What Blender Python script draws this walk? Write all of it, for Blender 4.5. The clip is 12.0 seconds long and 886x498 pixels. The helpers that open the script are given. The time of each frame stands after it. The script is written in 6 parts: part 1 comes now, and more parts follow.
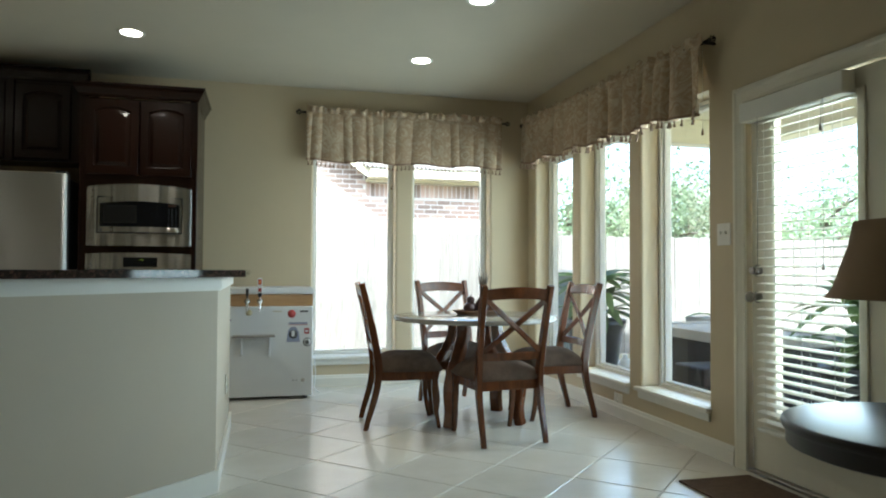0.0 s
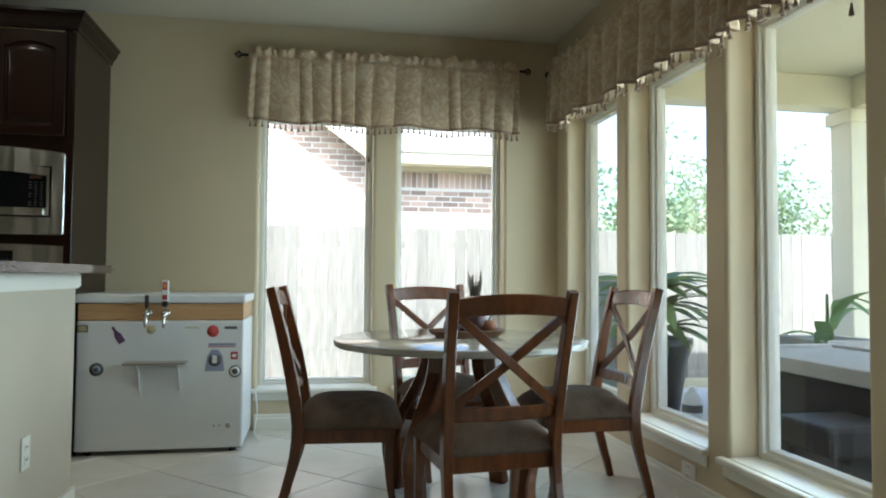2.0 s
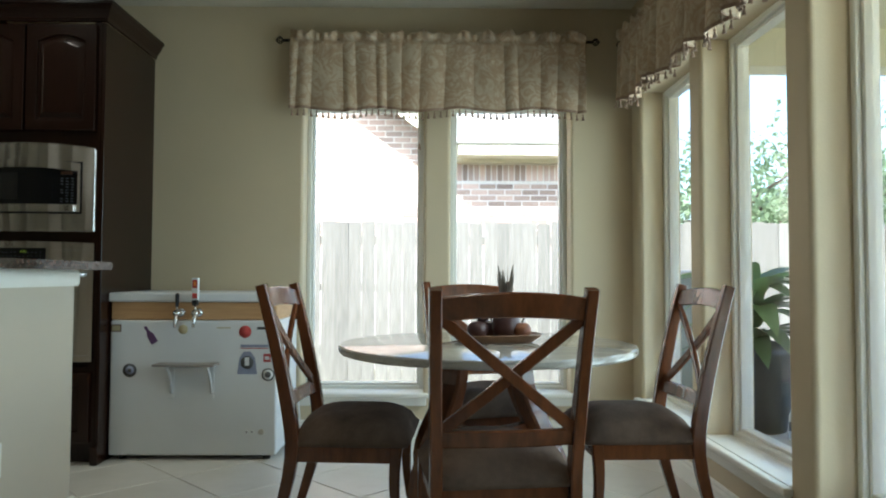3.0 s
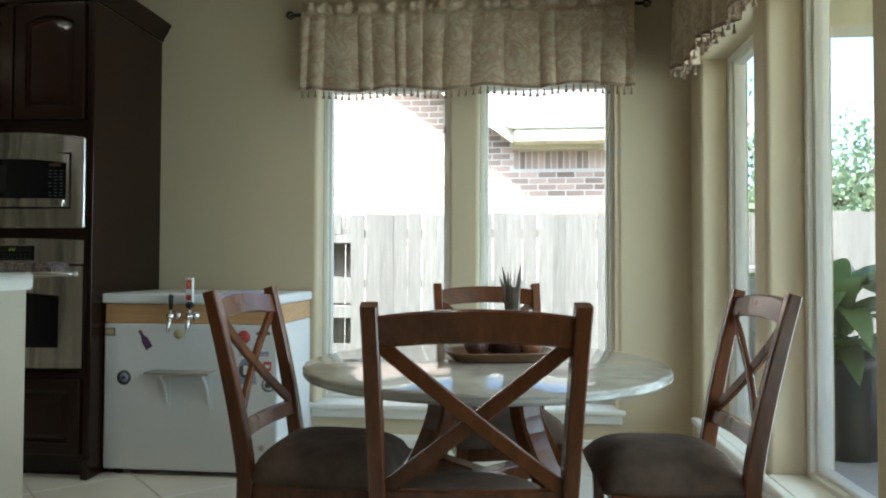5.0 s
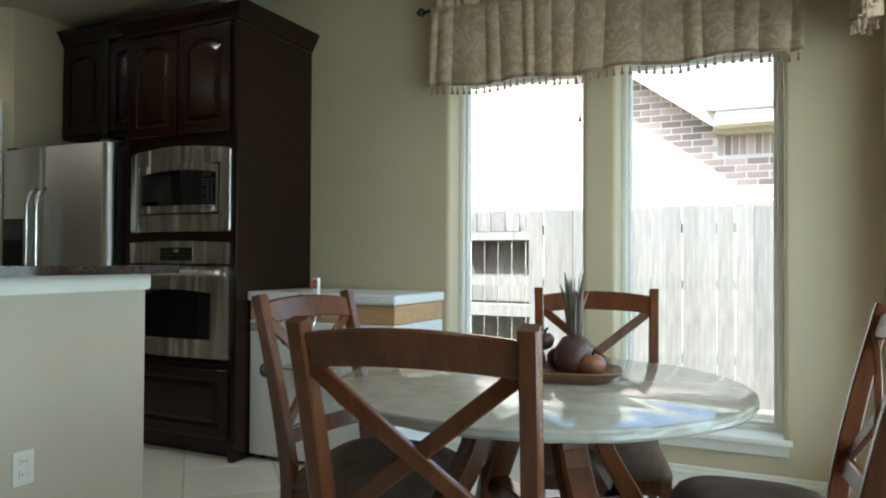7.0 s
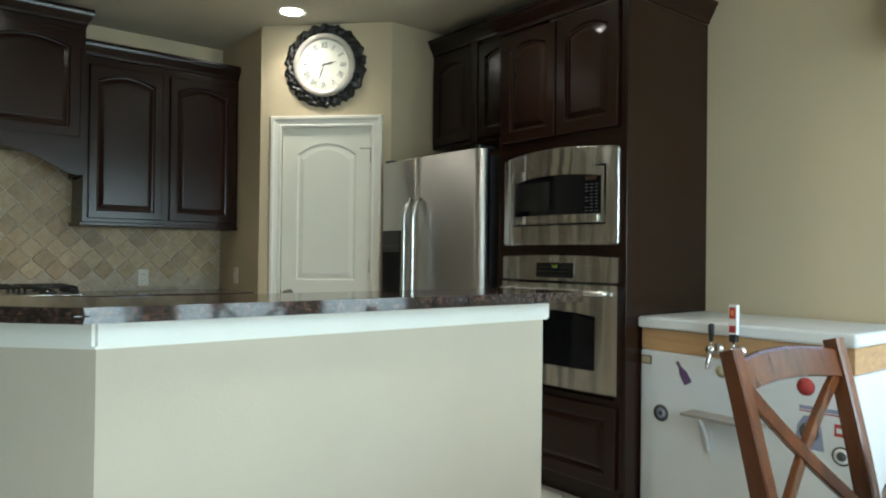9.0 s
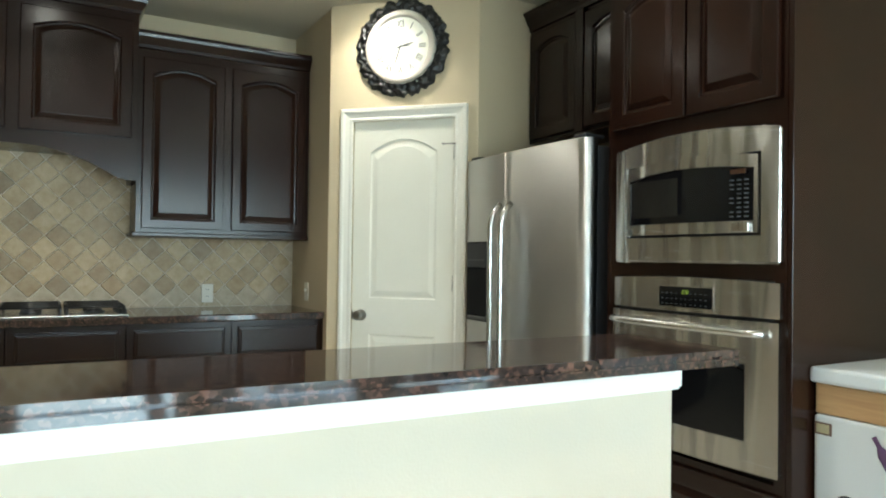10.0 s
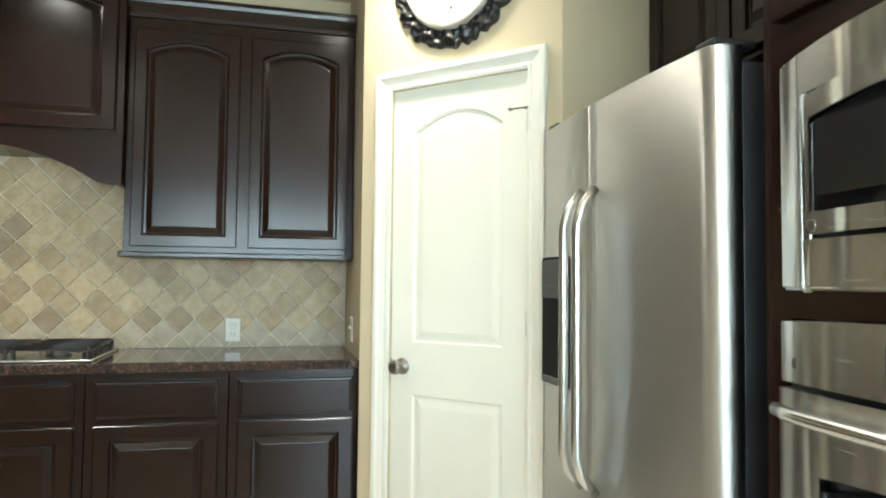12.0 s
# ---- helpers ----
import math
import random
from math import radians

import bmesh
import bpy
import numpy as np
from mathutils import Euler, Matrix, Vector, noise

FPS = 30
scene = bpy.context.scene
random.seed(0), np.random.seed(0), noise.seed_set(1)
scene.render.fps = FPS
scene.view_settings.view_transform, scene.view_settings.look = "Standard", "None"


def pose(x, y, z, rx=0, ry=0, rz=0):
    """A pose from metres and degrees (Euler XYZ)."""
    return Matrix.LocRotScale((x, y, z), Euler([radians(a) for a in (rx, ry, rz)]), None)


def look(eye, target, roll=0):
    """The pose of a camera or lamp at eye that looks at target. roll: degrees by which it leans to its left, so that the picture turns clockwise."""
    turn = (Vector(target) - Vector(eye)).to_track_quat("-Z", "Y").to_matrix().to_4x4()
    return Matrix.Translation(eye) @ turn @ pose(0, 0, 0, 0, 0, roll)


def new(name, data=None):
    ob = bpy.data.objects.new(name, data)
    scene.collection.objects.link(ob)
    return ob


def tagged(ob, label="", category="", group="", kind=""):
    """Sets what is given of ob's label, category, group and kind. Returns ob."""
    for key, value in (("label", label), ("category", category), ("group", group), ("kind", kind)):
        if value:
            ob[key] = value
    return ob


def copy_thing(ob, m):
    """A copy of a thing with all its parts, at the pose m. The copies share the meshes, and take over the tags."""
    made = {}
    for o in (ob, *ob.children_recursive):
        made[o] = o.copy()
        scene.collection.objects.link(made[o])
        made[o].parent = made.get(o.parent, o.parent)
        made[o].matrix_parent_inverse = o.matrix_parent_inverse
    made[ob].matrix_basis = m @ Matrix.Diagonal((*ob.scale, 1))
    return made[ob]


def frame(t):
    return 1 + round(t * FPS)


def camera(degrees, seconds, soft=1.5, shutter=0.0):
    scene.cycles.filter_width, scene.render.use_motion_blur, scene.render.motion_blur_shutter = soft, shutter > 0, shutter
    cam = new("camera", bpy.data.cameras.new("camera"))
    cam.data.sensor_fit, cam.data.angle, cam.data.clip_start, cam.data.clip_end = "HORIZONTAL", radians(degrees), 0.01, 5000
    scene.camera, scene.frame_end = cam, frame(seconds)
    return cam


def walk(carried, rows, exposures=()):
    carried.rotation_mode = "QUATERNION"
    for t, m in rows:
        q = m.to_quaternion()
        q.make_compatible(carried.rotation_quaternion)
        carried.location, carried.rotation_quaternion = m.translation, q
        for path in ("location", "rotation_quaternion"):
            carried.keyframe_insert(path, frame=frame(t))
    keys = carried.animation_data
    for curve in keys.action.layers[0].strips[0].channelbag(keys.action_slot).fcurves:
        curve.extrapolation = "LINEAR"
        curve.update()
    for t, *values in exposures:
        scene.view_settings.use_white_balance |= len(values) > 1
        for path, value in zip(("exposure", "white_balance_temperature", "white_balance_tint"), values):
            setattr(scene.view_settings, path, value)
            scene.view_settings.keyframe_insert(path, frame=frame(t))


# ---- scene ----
cam = camera(64.6, 12.0, soft=2.0)
EXPOSURES = [(t, v, 5650 if t < 8 else 5720, 2) for t, v in ((0.0, 2.68), (3.0, 2.35), (6.5, 2.30), (8.5, 2.78), (9.0, 3.08), (9.5, 3.43), (10.0, 3.75), (10.5, 4.13), (11.0, 4.32), (12.0, 4.4))]
PATH = [
    (0, (0.206, 0.186, 1.073), (0.705, 2.122, 1.131), 0.3),
    (0.5, (0.353, 0.661, 1.069), (0.853, 2.596, 1.127), 0.2),
    (1, (0.526, 1.128, 1.069), (1.049, 3.057, 1.131), 0.2),
    (1.5, (0.761, 1.538, 1.058), (1.268, 3.471, 1.127), 0.2),
    (2, (1.032, 1.837, 1.026), (1.388, 3.804, 1.105), 0.4),
    (2.5, (1.303, 2.085, 1.037), (1.448, 4.079, 1.105), 0.3),
    (3, (1.494, 2.227, 1.014), (1.514, 4.226, 1.089), 0.2),
    (3.2, (1.545, 2.257, 1.011), (1.514, 4.255, 1.087), 0.3),
    (4.8, (1.762, 2.667, 1.055), (1.557, 4.656, 1.106), 0.2),
    (5, (1.804, 2.731, 1.057), (1.591, 4.719, 1.106), 0.2),
    (5.5, (2.002, 2.896, 1.067), (1.692, 4.871, 1.11), 0.2),
    (6, (2.168, 3.053, 1.066), (1.689, 4.995, 1.108), 0.1),
    (6.5, (2.294, 3.098, 1.067), (1.616, 4.979, 1.106), 0.3),
    (6.7, (2.338, 3.086, 1.076), (1.585, 4.939, 1.111), 0.3),
    (8.3, (1.979, 3.123, 1.135), (0.66, 4.626, 1.158), 0.7),
    (8.5, (1.892, 3.167, 1.145), (0.504, 4.607, 1.166), 0.8),
    (9, (1.654, 3.373, 1.174), (0.094, 4.624, 1.196), 0.7),
    (9.5, (1.366, 3.643, 1.205), (-0.327, 4.707, 1.223), 0.8),
    (10, (1.099, 3.941, 1.244), (-0.644, 4.92, 1.271), 0.8),
    (10.5, (0.874, 4.234, 1.273), (-0.909, 5.14, 1.303), 0.6),
    (11, (0.593, 4.539, 1.29), (-1.227, 5.369, 1.336), 0.6),
    (11.5, (0.353, 4.787, 1.262), (-1.492, 5.557, 1.338), 0.4),
    (12, (0.105, 5.005, 1.248), (-1.835, 5.482, 1.343), 0.6),
]
walk(cam, [(t, look(eye, target, roll)) for t, eye, target, roll in PATH], EXPOSURES)

# ---- world, sun, exposure ----
DAY_E, CAN_WATTS = 2.05, 0.50
world = bpy.data.worlds.new("sky")
world.use_nodes = True
scene.world = world
wn = world.node_tree
sky = wn.nodes.new("ShaderNodeTexSky")
sky.sky_type = "NISHITA"
sky.sun_disc = False
SUN_EL, SUN_AZ = 55.0, 192.0          # degrees; azimuth clockwise from +y
sky.sun_elevation = radians(SUN_EL)
sky.sun_rotation = radians(SUN_AZ)
sky.dust_density = 3.0
wn.links.new(sky.outputs[0], wn.nodes["Background"].inputs[0])
wn.nodes["Background"].inputs[1].default_value = 0.15
sun = new("sun", bpy.data.lights.new("sun", "SUN"))
sun.data.energy, sun.data.angle, sun.data.color = 3.5, radians(0.6), (1.0, 0.96, 0.90)
sd = Vector((math.sin(radians(SUN_AZ)) * math.cos(radians(SUN_EL)), math.cos(radians(SUN_AZ)) * math.cos(radians(SUN_EL)), math.sin(radians(SUN_EL))))
sun.matrix_world = look(sd * 30, (0, 0, 0))


# added lamps stand in for daylight, one within each east opening's depth
for x, y, w, h, rz, watts in ((2.866, 4.165, 0.66, 1.76, -90, DAY_E), (2.866, 5.115, 0.70, 1.76, -90, DAY_E), (2.866, 6.075, 0.72, 1.76, -90, DAY_E), (2.90, 3.0, 0.55, 1.5, -90, DAY_E)):
    lamp = new("window_sky", bpy.data.lights.new("window_sky", "AREA"))
    lamp.data.shape, lamp.data.size, lamp.data.size_y, lamp.data.energy, lamp.data.color = "RECTANGLE", w, h, watts, (0.85, 0.99, 1.0)
    lamp.data.spread = radians(135)
    lamp.matrix_world = Matrix.Translation((x, y, 1.2)) @ Matrix.Rotation(radians(rz), 4, "Z") @ Matrix.Rotation(radians(-90), 4, "X")


# ---- materials ----
def mat(name, col=(0.8, 0.8, 0.8), rough=0.5, metal=0.0, var=0.0, vscale=8.0, bump=0.0, bscale=60.0, spec=0.5, col2=None, stretch=(1, 1, 1), rand=0.0, coat=0.0, rvar=0.0, coords="Object"):
    """A Principled material with two scales of noise in colour, gloss and relief."""
    m = bpy.data.materials.new(name)
    m.use_nodes = True
    t = m.node_tree
    b = t.nodes["Principled BSDF"]
    b.inputs["Roughness"].default_value = rough
    b.inputs["Metallic"].default_value = metal
    b.inputs["Specular IOR Level"].default_value = spec
    b.inputs["Coat Weight"].default_value = coat
    b.inputs["Coat Roughness"].default_value = 0.08
    tc = t.nodes.new("ShaderNodeTexCoord")
    mp = t.nodes.new("ShaderNodeMapping")
    mp.inputs["Scale"].default_value = stretch
    t.links.new(tc.outputs[coords], mp.inputs["Vector"])
    n1 = t.nodes.new("ShaderNodeTexNoise")
    n1.inputs["Scale"].default_value = vscale
    n1.inputs["Detail"].default_value = 6
    n1.inputs["Roughness"].default_value = 0.65
    t.links.new(mp.outputs[0], n1.inputs["Vector"])
    mix = t.nodes.new("ShaderNodeMix")
    mix.data_type = "RGBA"
    c2 = col2 or tuple(c * (1 - var) for c in col)
    mix.inputs[6].default_value = (*col, 1)
    mix.inputs[7].default_value = (*c2, 1)
    rmp = t.nodes.new("ShaderNodeMapRange")
    rmp.inputs["From Min"].default_value, rmp.inputs["From Max"].default_value = 0.3, 0.7
    t.links.new(n1.outputs["Fac"], rmp.inputs["Value"])
    t.links.new(rmp.outputs[0], mix.inputs[0])
    out = mix.outputs[2]
    if rand:
        oi = t.nodes.new("ShaderNodeObjectInfo")
        hv = t.nodes.new("ShaderNodeHueSaturation")
        rr = t.nodes.new("ShaderNodeMapRange")
        rr.inputs["To Min"].default_value, rr.inputs["To Max"].default_value = 1 - rand, 1 + rand
        t.links.new(oi.outputs["Random"], rr.inputs["Value"])
        t.links.new(rr.outputs[0], hv.inputs["Value"])
        t.links.new(out, hv.inputs["Color"])
        out = hv.outputs[0]
    t.links.new(out, b.inputs["Base Color"])
    if rvar:
        r2 = t.nodes.new("ShaderNodeMapRange")
        r2.inputs["To Min"].default_value, r2.inputs["To Max"].default_value = max(rough - rvar, 0.02), rough + rvar
        t.links.new(n1.outputs["Fac"], r2.inputs["Value"])
        t.links.new(r2.outputs[0], b.inputs["Roughness"])
    if bump:
        n2 = t.nodes.new("ShaderNodeTexNoise")
        n2.inputs["Scale"].default_value = bscale
        n2.inputs["Detail"].default_value = 4
        t.links.new(mp.outputs[0], n2.inputs["Vector"])
        bp = t.nodes.new("ShaderNodeBump")
        bp.inputs["Strength"].default_value = bump
        bp.inputs["Distance"].default_value = 0.004
        t.links.new(n2.outputs["Fac"], bp.inputs["Height"])
        t.links.new(bp.outputs[0], b.inputs["Normal"])
    return m


def glass_mat(name, tint=(1, 1, 1)):
    """Clear pane: see-through with a Fresnel gloss."""
    m = bpy.data.materials.new(name)
    m.use_nodes = True
    t = m.node_tree
    t.nodes.remove(t.nodes["Principled BSDF"])
    tr, gl, fr, mx = (t.nodes.new("ShaderNode" + k) for k in ("BsdfTransparent", "BsdfGlossy", "Fresnel", "MixShader"))
    tr.inputs[0].default_value = (*tint, 1)
    gl.inputs["Roughness"].default_value = 0.01
    fr.inputs[0].default_value = 1.45
    t.links.new(fr.outputs[0], mx.inputs[0])
    t.links.new(tr.outputs[0], mx.inputs[1])
    t.links.new(gl.outputs[0], mx.inputs[2])
    t.links.new(mx.outputs[0], t.nodes["Material Output"].inputs[0])
    return m


def emit_mat(name, col, power):
    m = bpy.data.materials.new(name)
    m.use_nodes = True
    b = m.node_tree.nodes["Principled BSDF"]
    b.inputs["Base Color"].default_value = (*col, 1)
    b.inputs["Emission Color"].default_value = (*col, 1)
    b.inputs["Emission Strength"].default_value = power
    return m


M_WALL = mat("wall_paint", (0.59, 0.49, 0.325), 0.75, var=0.05, vscale=2.0, bump=0.12, bscale=140)
# wall paint again, with cooler light from the east windows put into it
M_HALF = mat("window_lit_wall_paint", (0.55, 0.475, 0.36), 0.75, var=0.05, vscale=2.0, bump=0.12, bscale=140)
M_CEIL = mat("ceiling_paint", (0.54, 0.485, 0.37), 0.85, var=0.04, vscale=2.5, bump=0.15, bscale=120)
M_TRIM = mat("trim_paint", (0.80, 0.77, 0.68), 0.4, var=0.04, vscale=5.0, bump=0.02)
M_DOORP = mat("door_paint", (0.80, 0.77, 0.665), 0.42, var=0.04, vscale=4.0, bump=0.03, bscale=220)
M_PATIOD = mat("patio_door_paint", (0.80, 0.745, 0.61), 0.45, var=0.05, vscale=4.0, bump=0.02)
M_VINYL = mat("window_vinyl", (0.80, 0.78, 0.70), 0.45, var=0.04, vscale=6.0)
M_TILE = mat("floor_tile", (0.72, 0.68, 0.605), 0.22, col2=(0.63, 0.59, 0.51), vscale=1.6, bump=0.02, bscale=5, rand=0.04, rvar=0.05, coords="Generated")
M_GROUT = mat("grout", (0.47, 0.43, 0.36), 0.9, var=0.2, vscale=30)
M_CAB = mat("espresso_wood", (0.0195, 0.0064, 0.0032), 0.22, col2=(0.0085, 0.0033, 0.0019), vscale=1.8, stretch=(3.5, 0.8, 0.8), spec=0.36, rvar=0.004)
M_CHAIR = mat("cherry_wood", (0.155, 0.050, 0.017), 0.20, col2=(0.070, 0.023, 0.0085), vscale=5.0, stretch=(4, 4, 0.8), bump=0.03, bscale=24, rvar=0.05)
M_SEAT = mat("brown_suede", (0.15, 0.102, 0.072), 0.95, col2=(0.068, 0.044, 0.031), vscale=7.0, bump=0.25, bscale=180, spec=0.2)
M_STEEL = mat("brushed_steel", (0.52, 0.508, 0.482), 0.50, metal=1.0, var=0.03, vscale=4.0, stretch=(0.5, 0.5, 60), rvar=0.015)
M_STEELM = mat("bowed_steel", (0.61, 0.60, 0.57), 0.27, metal=1.0, var=0.03, vscale=4.0, stretch=(0.5, 0.5, 60), rvar=0.012)
for m_, an_ in ((M_STEEL, 0.85), (M_STEELM, 0.85)):
    m_.node_tree.nodes["Principled BSDF"].inputs["Anisotropic"].default_value = an_
    m_.node_tree.nodes["Principled BSDF"].inputs["Anisotropic Rotation"].default_value = 0.25
# pressed sheet is never quite flat: slow upright ripples
tn = M_STEELM.node_tree
rip, rmap, rtc, rbump = tn.nodes.new("ShaderNodeTexNoise"), tn.nodes.new("ShaderNodeMapping"), tn.nodes.new("ShaderNodeTexCoord"), tn.nodes.new("ShaderNodeBump")
rmap.inputs["Scale"].default_value = (9.0, 9.0, 1.0)
rip.inputs["Scale"].default_value, rip.inputs["Detail"].default_value = 1.0, 1.0
rbump.inputs["Strength"].default_value, rbump.inputs["Distance"].default_value = 1.0, 0.028
tn.links.new(rtc.outputs["Object"], rmap.inputs["Vector"])
tn.links.new(rmap.outputs[0], rip.inputs["Vector"])
tn.links.new(rip.outputs["Fac"], rbump.inputs["Height"])
tn.links.new(rbump.outputs[0], tn.nodes["Principled BSDF"].inputs["Normal"])
M_STEELH = mat("polished_steel", (0.70, 0.69, 0.66), 0.27, metal=1.0, var=0.05, vscale=4.0)
M_BLKGLASS = mat("black_glass", (0.008, 0.008, 0.009), 0.06, var=0.2, vscale=3.0, spec=0.38)
M_BLACK = mat("black_plastic", (0.015, 0.015, 0.016), 0.4, var=0.3, vscale=9.0, bump=0.03)
M_CAVITY = mat("dull_black_plastic", (0.006, 0.006, 0.007), 0.8, var=0.3, vscale=9.0, spec=0.2)
M_FRIDGESIDE = mat("charcoal_enamel", (0.022, 0.022, 0.024), 0.45, var=0.2, vscale=8.0, bump=0.1, bscale=300)
M_WHITEAPP = mat("white_enamel", (0.74, 0.75, 0.74), 0.32, var=0.04, vscale=4.0, bump=0.02, bscale=90)
M_PINE = mat("pine_board", (0.58, 0.36, 0.17), 0.5, col2=(0.44, 0.25, 0.11), vscale=4.0, stretch=(1, 6, 14), bump=0.05)
M_IRON = mat("dark_iron", (0.02, 0.017, 0.015), 0.45, metal=0.6, var=0.4, vscale=30, bump=0.1)
M_NICKEL = mat("satin_nickel", (0.30, 0.28, 0.25), 0.3, metal=1.0, var=0.1, vscale=20)
M_PLATE = mat("switch_plastic", (0.78, 0.75, 0.66), 0.4, var=0.03, vscale=9)
M_GLASS = glass_mat("window_glass", (0.96, 0.97, 0.96))
M_CLEAR = bpy.data.materials.new("clear_glass")
M_CLEAR.use_nodes = True
tr_ = M_CLEAR.node_tree.nodes.new("ShaderNodeBsdfTransparent")
M_CLEAR.node_tree.links.new(tr_.outputs[0], M_CLEAR.node_tree.nodes["Material Output"].inputs[0])
M_LAMP = emit_mat("can_bulb", (1.0, 0.90, 0.74), 3.0)


def granite_mat():
    m = mat("dark_granite", (0.052, 0.034, 0.027), 0.06, col2=(0.012, 0.011, 0.011), vscale=40, spec=0.5, rvar=0.02)
    t = m.node_tree
    b = t.nodes["Principled BSDF"]
    src = b.inputs["Base Color"].links[0].from_socket
    vo = t.nodes.new("ShaderNodeTexVoronoi")
    vo.inputs["Scale"].default_value = 110
    tc = t.nodes.new("ShaderNodeTexCoord")
    t.links.new(tc.outputs["Object"], vo.inputs["Vector"])
    r = t.nodes.new("ShaderNodeValToRGB")
    r.color_ramp.elements[0].position, r.color_ramp.elements[1].position = 0.62, 1.0
    r.color_ramp.elements[1].color = (0.8, 0.8, 0.8, 1)
    sp = t.nodes.new("ShaderNodeSeparateColor")
    t.links.new(vo.outputs["Color"], sp.inputs[0])
    t.links.new(sp.outputs[0], r.inputs[0])
    mx = t.nodes.new("ShaderNodeMix")
    mx.data_type = "RGBA"
    t.links.new(r.outputs[0], mx.inputs[0])
    t.links.new(src, mx.inputs[6])
    mx.inputs[7].default_value = (0.145, 0.076, 0.054, 1)
    t.links.new(mx.outputs[2], b.inputs["Base Color"])
    return m


M_GRANITE = granite_mat()
M_GREYTXT = mat("pale_print", (0.08, 0.08, 0.078), 0.5, var=0.05)
M_DARKSCREEN = mat("screen_mesh", (0.018, 0.017, 0.016), 0.20, var=0.2, vscale=200)
M_AMBERDIM = emit_mat("amber_display", (0.03, 0.012, 0.004), 0.05)
M_GREENLED = emit_mat("green_digits", (0.55, 0.75, 0.08), 0.014)
M_MARBLE = mat("mottled_stone", (0.43, 0.40, 0.345), 0.085, col2=(0.30, 0.272, 0.23), vscale=11, spec=0.5, rvar=0.03)
def cloth_mat():
    """Cream fabric with a tan scrolling figure."""
    m = mat("scroll_fabric", (0.61, 0.515, 0.375), 0.9, col2=(0.46, 0.36, 0.245), vscale=9, bump=0.3, bscale=320, spec=0.2)
    t = m.node_tree
    b = t.nodes["Principled BSDF"]
    src = b.inputs["Base Color"].links[0].from_socket
    tc = t.nodes.new("ShaderNodeTexCoord")
    n = t.nodes.new("ShaderNodeTexNoise")
    n.inputs["Scale"].default_value, n.inputs["Detail"].default_value, n.inputs["Distortion"].default_value = 8.0, 3.0, 2.2
    t.links.new(tc.outputs["Object"], n.inputs["Vector"])
    k = t.nodes.new("ShaderNodeMath")
    k.operation = "MULTIPLY"
    k.inputs[1].default_value = 3.2
    fr = t.nodes.new("ShaderNodeMath")
    fr.operation = "PINGPONG"
    fr.inputs[1].default_value = 0.5
    r = t.nodes.new("ShaderNodeMapRange")
    r.inputs["From Min"].default_value, r.inputs["From Max"].default_value, r.inputs["To Max"].default_value = 0.15, 0.50, 0.75
    t.links.new(n.outputs["Fac"], k.inputs[0])
    t.links.new(k.outputs[0], fr.inputs[0])
    t.links.new(fr.outputs[0], r.inputs["Value"])
    mx = t.nodes.new("ShaderNodeMix")
    mx.data_type = "RGBA"
    t.links.new(r.outputs[0], mx.inputs[0])
    t.links.new(src, mx.inputs[6])
    mx.inputs[7].default_value = (0.40, 0.265, 0.16, 1)
    t.links.new(mx.outputs[2], b.inputs["Base Color"])
    return m


M_CLOTH = cloth_mat()
M_TASSEL = mat("tassel_thread", (0.36, 0.26, 0.19), 0.9, col2=(0.25, 0.16, 0.11), vscale=60, bump=0.3, bscale=500, spec=0.2)
M_BLKCARVE = mat("black_resin", (0.012, 0.011, 0.010), 0.35, var=0.4, vscale=25, bump=0.1)
M_PEWTER = mat("pewter_paint", (0.52, 0.48, 0.42), 0.35, metal=0.4, var=0.1, vscale=12)
M_DIAL = mat("aged_paper", (0.80, 0.79, 0.70), 0.6, col2=(0.74, 0.72, 0.61), vscale=9)
M_INK = mat("ink", (0.075, 0.075, 0.072), 0.6, var=0.2)
M_PINEGREY = mat("weathered_board", (0.33, 0.30, 0.26), 0.6, var=0.25, vscale=12, stretch=(1, 8, 8))
M_RED = mat("red_print", (0.42, 0.045, 0.04), 0.5, var=0.1)
M_ORANGE = mat("orange_print", (0.75, 0.25, 0.05), 0.5, var=0.1)
M_GREYBLUE = mat("grey_blue_print", (0.30, 0.33, 0.45), 0.5, var=0.2, vscale=60)
M_STRAW = mat("straw_print", (0.52, 0.45, 0.26), 0.5, var=0.2, vscale=60)
M_SEPIA = mat("sepia_print", (0.18, 0.11, 0.08), 0.5, var=0.3, vscale=60)
M_PLUM = mat("plum_print", (0.14, 0.07, 0.16), 0.5, var=0.2, vscale=40)
M_TRAY = mat("carved_wood", (0.20, 0.10, 0.045), 0.5, var=0.4, vscale=14, bump=0.1)
M_PLUMD = mat("dark_fruit", (0.055, 0.022, 0.026), 0.4, col2=(0.10, 0.045, 0.03), vscale=14, bump=0.15, bscale=50)
M_RUSSET = mat("russet_fruit", (0.30, 0.12, 0.055), 0.4, col2=(0.18, 0.06, 0.03), vscale=12, bump=0.05)
M_DRYLEAF = mat("dry_leaf", (0.21, 0.17, 0.13), 0.7, var=0.5, vscale=20)
M_ESPR = mat("dark_stain", (0.020, 0.010, 0.008), 0.30, var=0.4, vscale=6, stretch=(4, 1, 1))
M_SHADE = mat("tan_fabric", (0.36, 0.25, 0.16), 0.9, var=0.1, vscale=6, bump=0.3, bscale=250, spec=0.2)
M_MAT = mat("woven_mat", (0.13, 0.085, 0.06), 0.95, var=0.3, vscale=30, bump=0.5, bscale=200, spec=0.1)
M_GROUTL = mat("light_grout", (0.76, 0.68, 0.54), 0.9, var=0.15, vscale=40)
